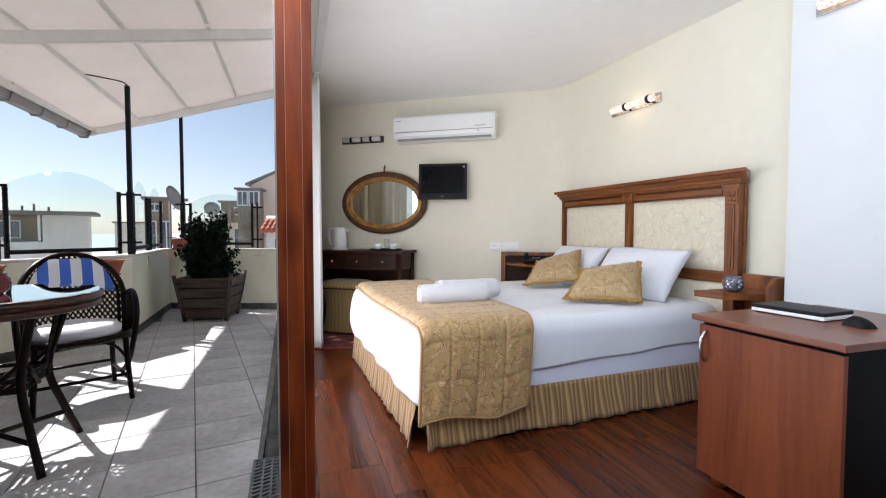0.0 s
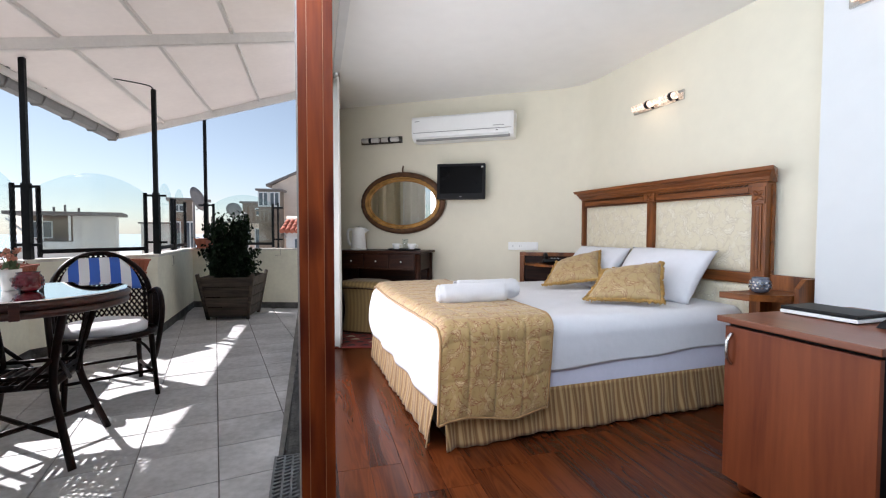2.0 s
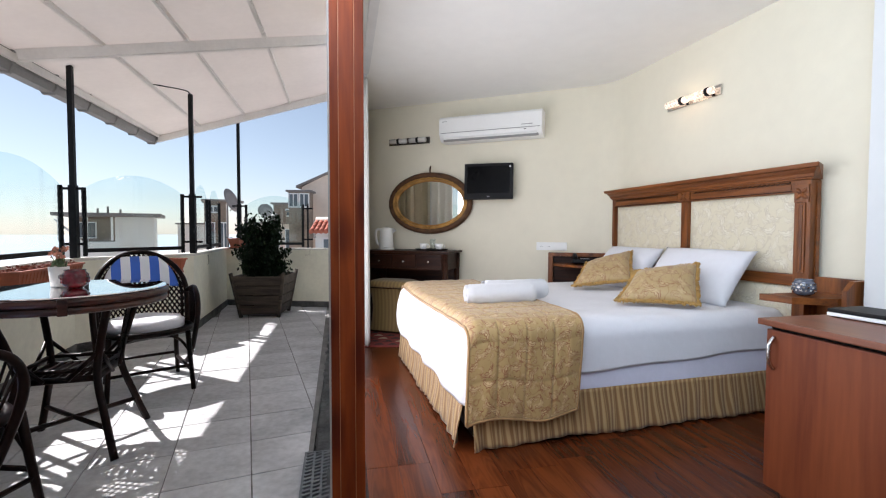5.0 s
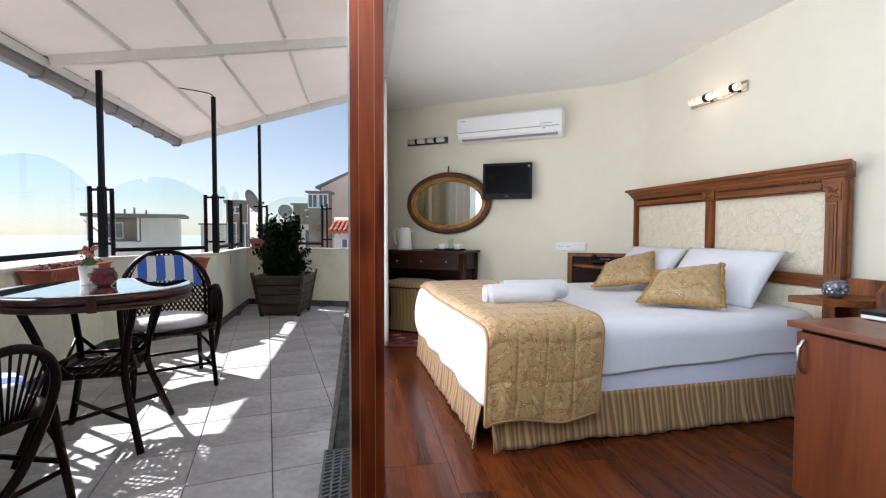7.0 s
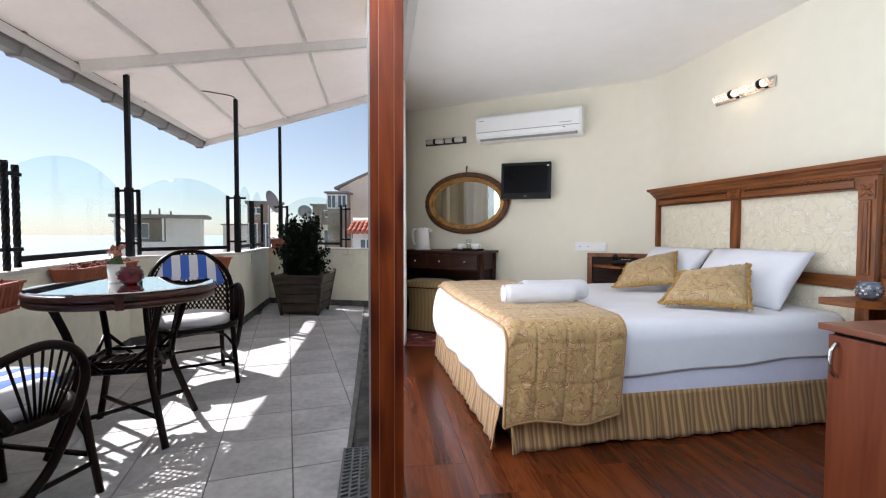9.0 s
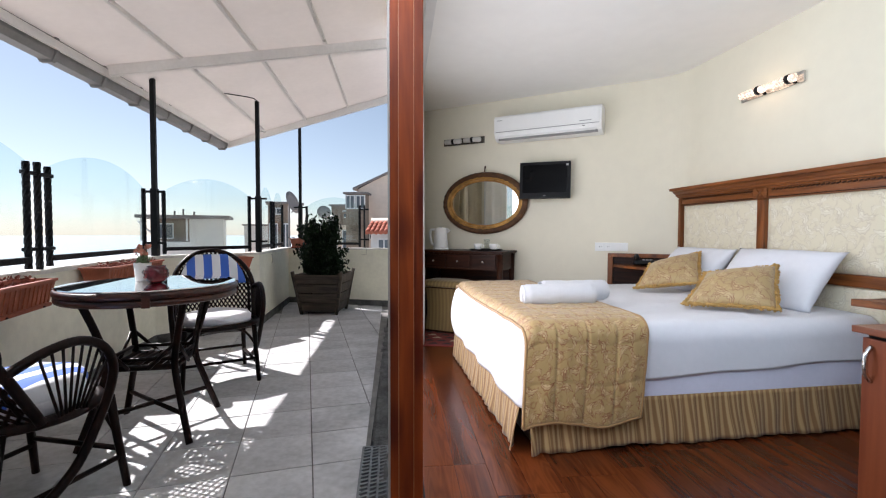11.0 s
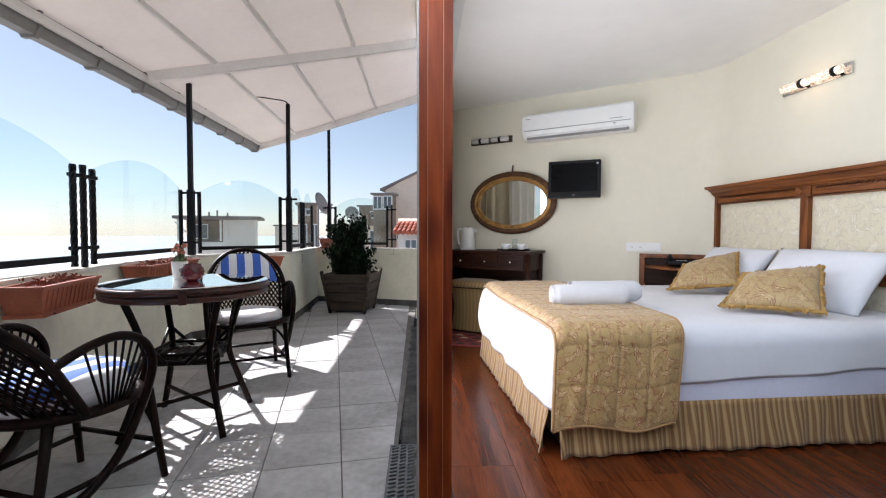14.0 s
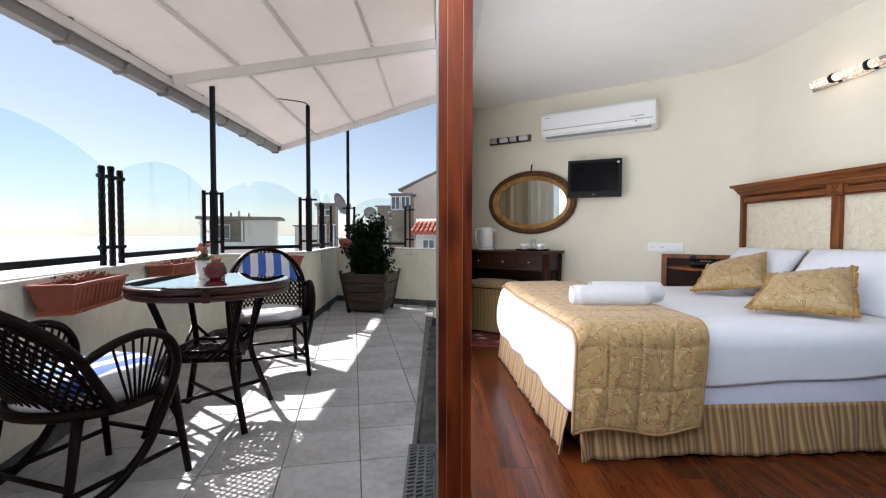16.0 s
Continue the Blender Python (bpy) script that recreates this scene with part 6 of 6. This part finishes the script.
structure("water", sea_sheet(), M["sea"], "calm sea reaching the horizon, distance haze in its pale colour", "sea")
structure("ground", moved(lathe([(0.5, -25.6), (75.0, -25.4), (90.0, -26.6)], 48), pose(10, 10, 0)), M["land"], "town ground far below the terrace", "ground")


def window(parent, x, y, z, w, h, mullions=1):
    """A window in the -y face of a building."""
    f = part("window", boxed(x - w / 2, y - 0.06, z, x + w / 2, y - 0.02, z + h), M["frame_white"], parent)
    k = mullions + 1
    for i in range(k):
        a = x - w / 2 + 0.05 + i * (w - 0.05) / k
        part("pane", boxed(a, y - 0.075, z + 0.05, a + (w - 0.05) / k - 0.05, y - 0.055, z + h - 0.05), M["pane"], f)


def flat_house():
    """Rooftop house with a deep flat roof over an open loggia."""
    t = thing("rooftop_house", Matrix.Translation((-10.75, 24.0, 1.08)) @ pose(0, 0, 0, 0, 0, 16), "grey stucco rooftop house with an overhanging flat roof", "house")
    part("wall", boxed(0.2, 0, -25.5, 1.75, 2.0, 0.62), M["stucco_grey"], t)
    part("wall", boxed(-1.75, 0, -25.5, 0.198, 2.0, -0.55), M["stucco_grey"], t)
    # brown in place of the house's grey paints the recess's shade
    part("loggia", boxed(-1.75, 1.3, -0.548, 0.198, 2.0, 0.62), M["stucco_brown"], t, "loggia recess, its shade put into a darker brown colour")
    part("roof", boxed(-1.95, -0.9, 0.63, 2.1, 2.4, 0.78, 0.02), M["roof_grey"], t)
    for x in (-1.9, -0.9, 0.05):
        part("loggia_post", boxed(x, -0.08, -0.5, x + 0.09, -0.025, 0.62), M["frame_white"], t)
    for x, h in ((-0.6, 0.25), (-0.2, 0.35), (0.3, 0.22)):
        part("roof_pipe", tubed([(x, 1, 0.80), (x, 1, 0.80 + h)], 0.05, 6), M["roof_grey"], t)
    part("brace", tubed([(-2.0, -0.06, 0.5), (-0.6, -0.06, -1.0)], 0.05, 6), M["frame_white"], t)
    window(t, -1.1, 1.3, -0.4, 0.8, 0.8)


def block_house(x, y, turn, w, d, top, material, label, wins, roof="flat"):
    t = thing("town_house", Matrix.Translation((x, y, 0)) @ pose(0, 0, 0, 0, 0, turn), label, "house", "town houses")
    part("wall", boxed(-w / 2, 0, -25.5, w / 2, d, top), material, t)
    if roof == "flat":
        part("roof", boxed(-w / 2 - 0.10, -0.12, top, w / 2 + 0.10, d + 0.12, top + 0.08, 0.02), M["roof_grey"], t)
    else:
        bm = bmesh.new()
        rise = roof
        pr = [(-w / 2 - 0.2, top - 0.05), (w / 2 + 0.2, top + rise - 0.05), (w / 2 + 0.2, top + rise + 0.04), (-w / 2 - 0.2, top + 0.04)]
        ends = [[bm.verts.new((a, yy, z)) for a, z in pr] for yy in (-0.2, d + 0.2)]
        for i in range(4):
            bm.faces.new((ends[0][i], ends[0][(i + 1) % 4], ends[1][(i + 1) % 4], ends[1][i]))
        bm.faces.new(ends[0])
        bm.faces.new(ends[1])
        bmesh.ops.recalc_face_normals(bm, faces=bm.faces)
        part("roof", bm, M["roof_grey"], t)
        part("gable", prism([(-w / 2, 0), (w / 2, 0), (w / 2, d), (-w / 2, d)], top - 0.01, top), material, t)
        gb = bmesh.new()
        a = [gb.verts.new(p) for p in ((-w / 2, 0, top), (w / 2, 0, top), (w / 2, 0, top + rise))]
        b = [gb.verts.new(p) for p in ((-w / 2, d, top), (w / 2, d, top), (w / 2, d, top + rise))]
        gb.faces.new(a)
        gb.faces.new(b[::-1])
        for i in range(3):
            gb.faces.new((a[i], a[(i + 1) % 3], b[(i + 1) % 3], b[i]))
        bmesh.ops.recalc_face_normals(gb, faces=gb.faces)
        part("gable_wall", gb, material, t)
        part("chimney", boxed(w / 2 - 0.9, 1.0, top + rise * 0.6, w / 2 - 0.3, 1.8, top + rise + 0.5, 0.02), material, t)
    for (wx, wz, ww, wh) in wins:
        window(t, wx, 0.0, wz, ww, wh)
    return t


flat_house()
block_house(-7.9, 26.5, 10, 1.5, 4, 1.4, M["stucco_grey"], "low grey stucco house with a flat roof", [(0.4, -1.4, 0.7, 0.9)])
block_house(-4.98, 19.5, 14, 0.85, 1.2, 2.22, M["stucco_brown"], "weathered brown town house with tall windows", [(-0.22, 0.2, 0.36, 1.2), (0.26, 0.2, 0.36, 1.2), (-0.1, 1.75, 0.5, 0.3)])
block_house(-2.75, 20.5, -4, 2.6, 5, 1.35, M["stucco"], "tan town house with dormer windows and a flat roof", [(-0.3, 0.25, 0.7, 0.9), (0.6, 0.25, 0.7, 0.9)])
block_house(-2.60, 21.5, -6, 1.05, 1.2, 2.25, M["stucco_brown"], "weathered brown rooftop storey", [(0.2, 1.7, 0.4, 0.35)])
block_house(-0.25, 19.7, -8, 3.0, 6, 2.9, M["stucco"], "sunlit tan stucco house with a sloping roof", [(-1.0, 0.7, 0.5, 0.8), (0.1, -0.5, 0.6, 0.9)], roof=1.55)
glazed = block_house(-1.76, 18.9, -8, 0.80, 0.7, 2.60, M["stucco_brown"], "brown rooftop storey with a white glazed loggia", [(-0.21, 1.98, 0.40, 0.58), (0.21, 1.98, 0.40, 0.58)])
for k in range(7):
    part("baluster", boxed(-0.62 + k * 0.155, -0.34, 1.42, -0.57 + k * 0.155, -0.29, 1.78), M["stucco_brown"], glazed)
part("balcony_slab", boxed(-0.68, -0.36, 1.34, 0.50, -0.002, 1.418), M["stucco_brown"], glazed)
part("balcony_rail", boxed(-0.68, -0.36, 1.782, 0.50, -0.27, 1.84), M["stucco_brown"], glazed)


def red_roof():
    t = thing("red_tiled_roof", Matrix.Translation((-0.22, 15.0, 1.02)) @ pose(0, 0, 0, 0, 0, -5), "low house with a red clay tile roof", "house")
    part("wall", boxed(-0.75, 0.4, -26.5, 2.5, 3.0, -0.02), M["stucco_grey"], t)
    for r in range(3):
        for k in range(22):
            x = -0.85 + k * 0.155
            bm = tubed([(x, 0.15 + r * 0.42, 0.0 + r * 0.115), (x, 0.62 + r * 0.42, 0.13 + r * 0.115)], 0.075, 6, False, 0.068)
            part("roof_tile", bm, M["roof_red"], t)
    part("roof_deck", moved(boxed(-0.9, 0, -0.04, 2.6, 1.5, 0.0), pose(0, 0.15, 0.0, 15.3)), M["roof_red"], t)
    window(t, -0.3, 0.4, -0.75, 0.45, 0.55)
    part("ridge", tubed([(-0.9, 1.56, 0.40), (2.6, 1.56, 0.40)], 0.12, 8), M["stucco"], t)


red_roof()


def satellite_dish(x, y, z, r, turn, label):
    t = thing("satellite_dish", Matrix.Translation((x, y, z)) @ pose(0, 0, 0, 0, 0, turn), label, "satellite dish", "satellite dishes")
    part("mast", tubed([(0, 0, -2.4), (0, 0, 0.0)], 0.04, 6), M["roof_grey"], t)
    part("dish", moved(lathe([(0.001, 0.0), (r * 0.5, 0.03 * r), (r, 0.16 * r), (r, 0.18 * r), (r * 0.5, 0.06 * r), (0.001, 0.03)], 24), pose(0, -0.1, 0.1, 70)), M["dish"], t)
    part("feed_arm", tubed([(0, -0.1, 0.1 - r * 0.8), (0, -0.1 - r, 0.05)], 0.02, 5), M["roof_grey"], t)
    part("feed_horn", boxed(-0.05, -0.15 - r, 0.0, 0.05, -0.05 - r, 0.1, 0.01), M["roof_grey"], t)


satellite_dish(-2.95, 18.2, 1.70, 0.27, 20, "beige satellite dish on a distant roof")
satellite_dish(-2.62, 18.6, 1.42, 0.22, -25, "grey satellite dish among the roofs")
satellite_dish(-4.10, 17.5, 2.02, 0.44, 74, "grey satellite dish on the shaded house")
structure("awning", moved(boxed(-1.3, 0, -0.02, 1.9, 1.1, 0.02, 0.004), pose(-0.5, 7.5, 0.74, -6, 0, -18)), M["purple"], "purple roofing sheet beyond the parapet", "roof sheet")


def chimney_pot(x, y, z):
    t = thing("chimney_pot", pose(x, y, z), "small grey chimney pot on a roof below", "chimney", "chimney pots")
    part("stack", boxed(-0.16, -0.16, -25, 0.16, 0.16, 0.3, 0.02), M["stucco_grey"], t)
    part("cap", boxed(-0.2, -0.2, 0.38, 0.2, 0.2, 0.44, 0.01), M["stucco_grey"], t)
    for dx in (-0.12, 0.12):
        part("cap_leg", boxed(dx - 0.03, -0.1, 0.3, dx + 0.03, 0.1, 0.38), M["stucco_grey"], t)


for x, y in ((-10.1, 17.6), (-10.0, 16.5), (-9.6, 16.9), (-8.6, 19.5)):
    chimney_pot(x, y, -0.75)


# ---- pieces of the floors ----
def plank_floor():
    edge = boxed(0.021, -3.0, -0.011, 0.1115, 5.4, 0.0, 0.001)
    tagged(link('threshold_plank', edge, M['plank']), 'red-brown laminate edge plank by the glazing', 'floor', '', 'structure')
    floor_ob = bpy.data.objects["floor"]
    w, length = 0.139, 1.25
    me = bpy.data.meshes.new("plank")
    b = boxed(0.0006, 0.0008, -0.010, w - 0.0006, length - 0.0008, 0.0, 0.0012)
    b.to_mesh(me)
    b.free()
    me.materials.append(M["plank"])
    rnd = random.Random(5)
    for i in range(1, 20):
        if i % 2 == 1:
            start = -3.095 if i == 1 else -3.0 + rnd.uniform(-0.9, 0)
        y = start
        while y < 5.6:
            x = 0.112 + (i - 1) * w
            if y > -3.05 and y < 5.5 - x * 0.55 and x < 2.7:
                p = new("plank", me)
                p.matrix_world = pose(x, y, 0)
                p.parent = floor_ob
            y += length


def tile_floor():
    floor_ob = bpy.data.objects["terrace_floor"]
    s = 0.34
    me = bpy.data.meshes.new("tile")
    b = boxed(0.003, 0.003, -0.012, s - 0.003, s - 0.003, 0.0, 0.002)
    b.to_mesh(me)
    b.free()
    me.materials.append(M["tile"])
    base = pose(-0.637, 3.353, TERRACE, 0, 0, 11.2)
    rnd = random.Random(3)
    def left_edge(y):
        return float(np.interp(y, [-3.0, 1.85, 2.75, 4.42, 5.17, 6.93], [-1.20, -1.82, -2.05, -2.25, -1.53, -1.63]))
    def inside(p):
        return p.x < -0.135 - 0.018 * (p.y - 1.7) and -3 < p.y < 7.1
    for i in range(-8, 6):
        for j in range(-19, 13):
            cs = [base @ Vector((i * s + a, j * s + c, 0)) for a in (0, s) for c in (0, s)]
            mid = (cs[0] + cs[3]) / 2
            if not any(inside(p) for p in cs) or mid.x < left_edge(mid.y) - 0.10 or mid.y > 6.45 - 0.348 * mid.x or mid.y < -2.9:
                continue
            if all(inside(p) for p in cs):
                ob = new("tile", me)
                ob.matrix_world = base @ pose(i * s, j * s, rnd.uniform(-0.0012, 0.0012), rnd.uniform(-0.12, 0.12), rnd.uniform(-0.12, 0.12))
            else:                                   # a tile cut along the worn edge
                bm = bmesh.new()
                box(bm, 0.003, 0.003, -0.012, s - 0.003, s - 0.003, 0.0, base @ pose(i * s, j * s, 0))
                n = Vector((1, 0.018, 0)).normalized()
                bmesh.ops.bisect_plane(bm, geom=bm.verts[:] + bm.edges[:] + bm.faces[:], plane_co=(-0.14, 1.7, 0), plane_no=n, clear_outer=True)
                if len(bm.faces) < 3:
                    bm.free()
                    continue
                ob = link("tile", bm, M["tile"])
            ob.parent = floor_ob


plank_floor()
tile_floor()
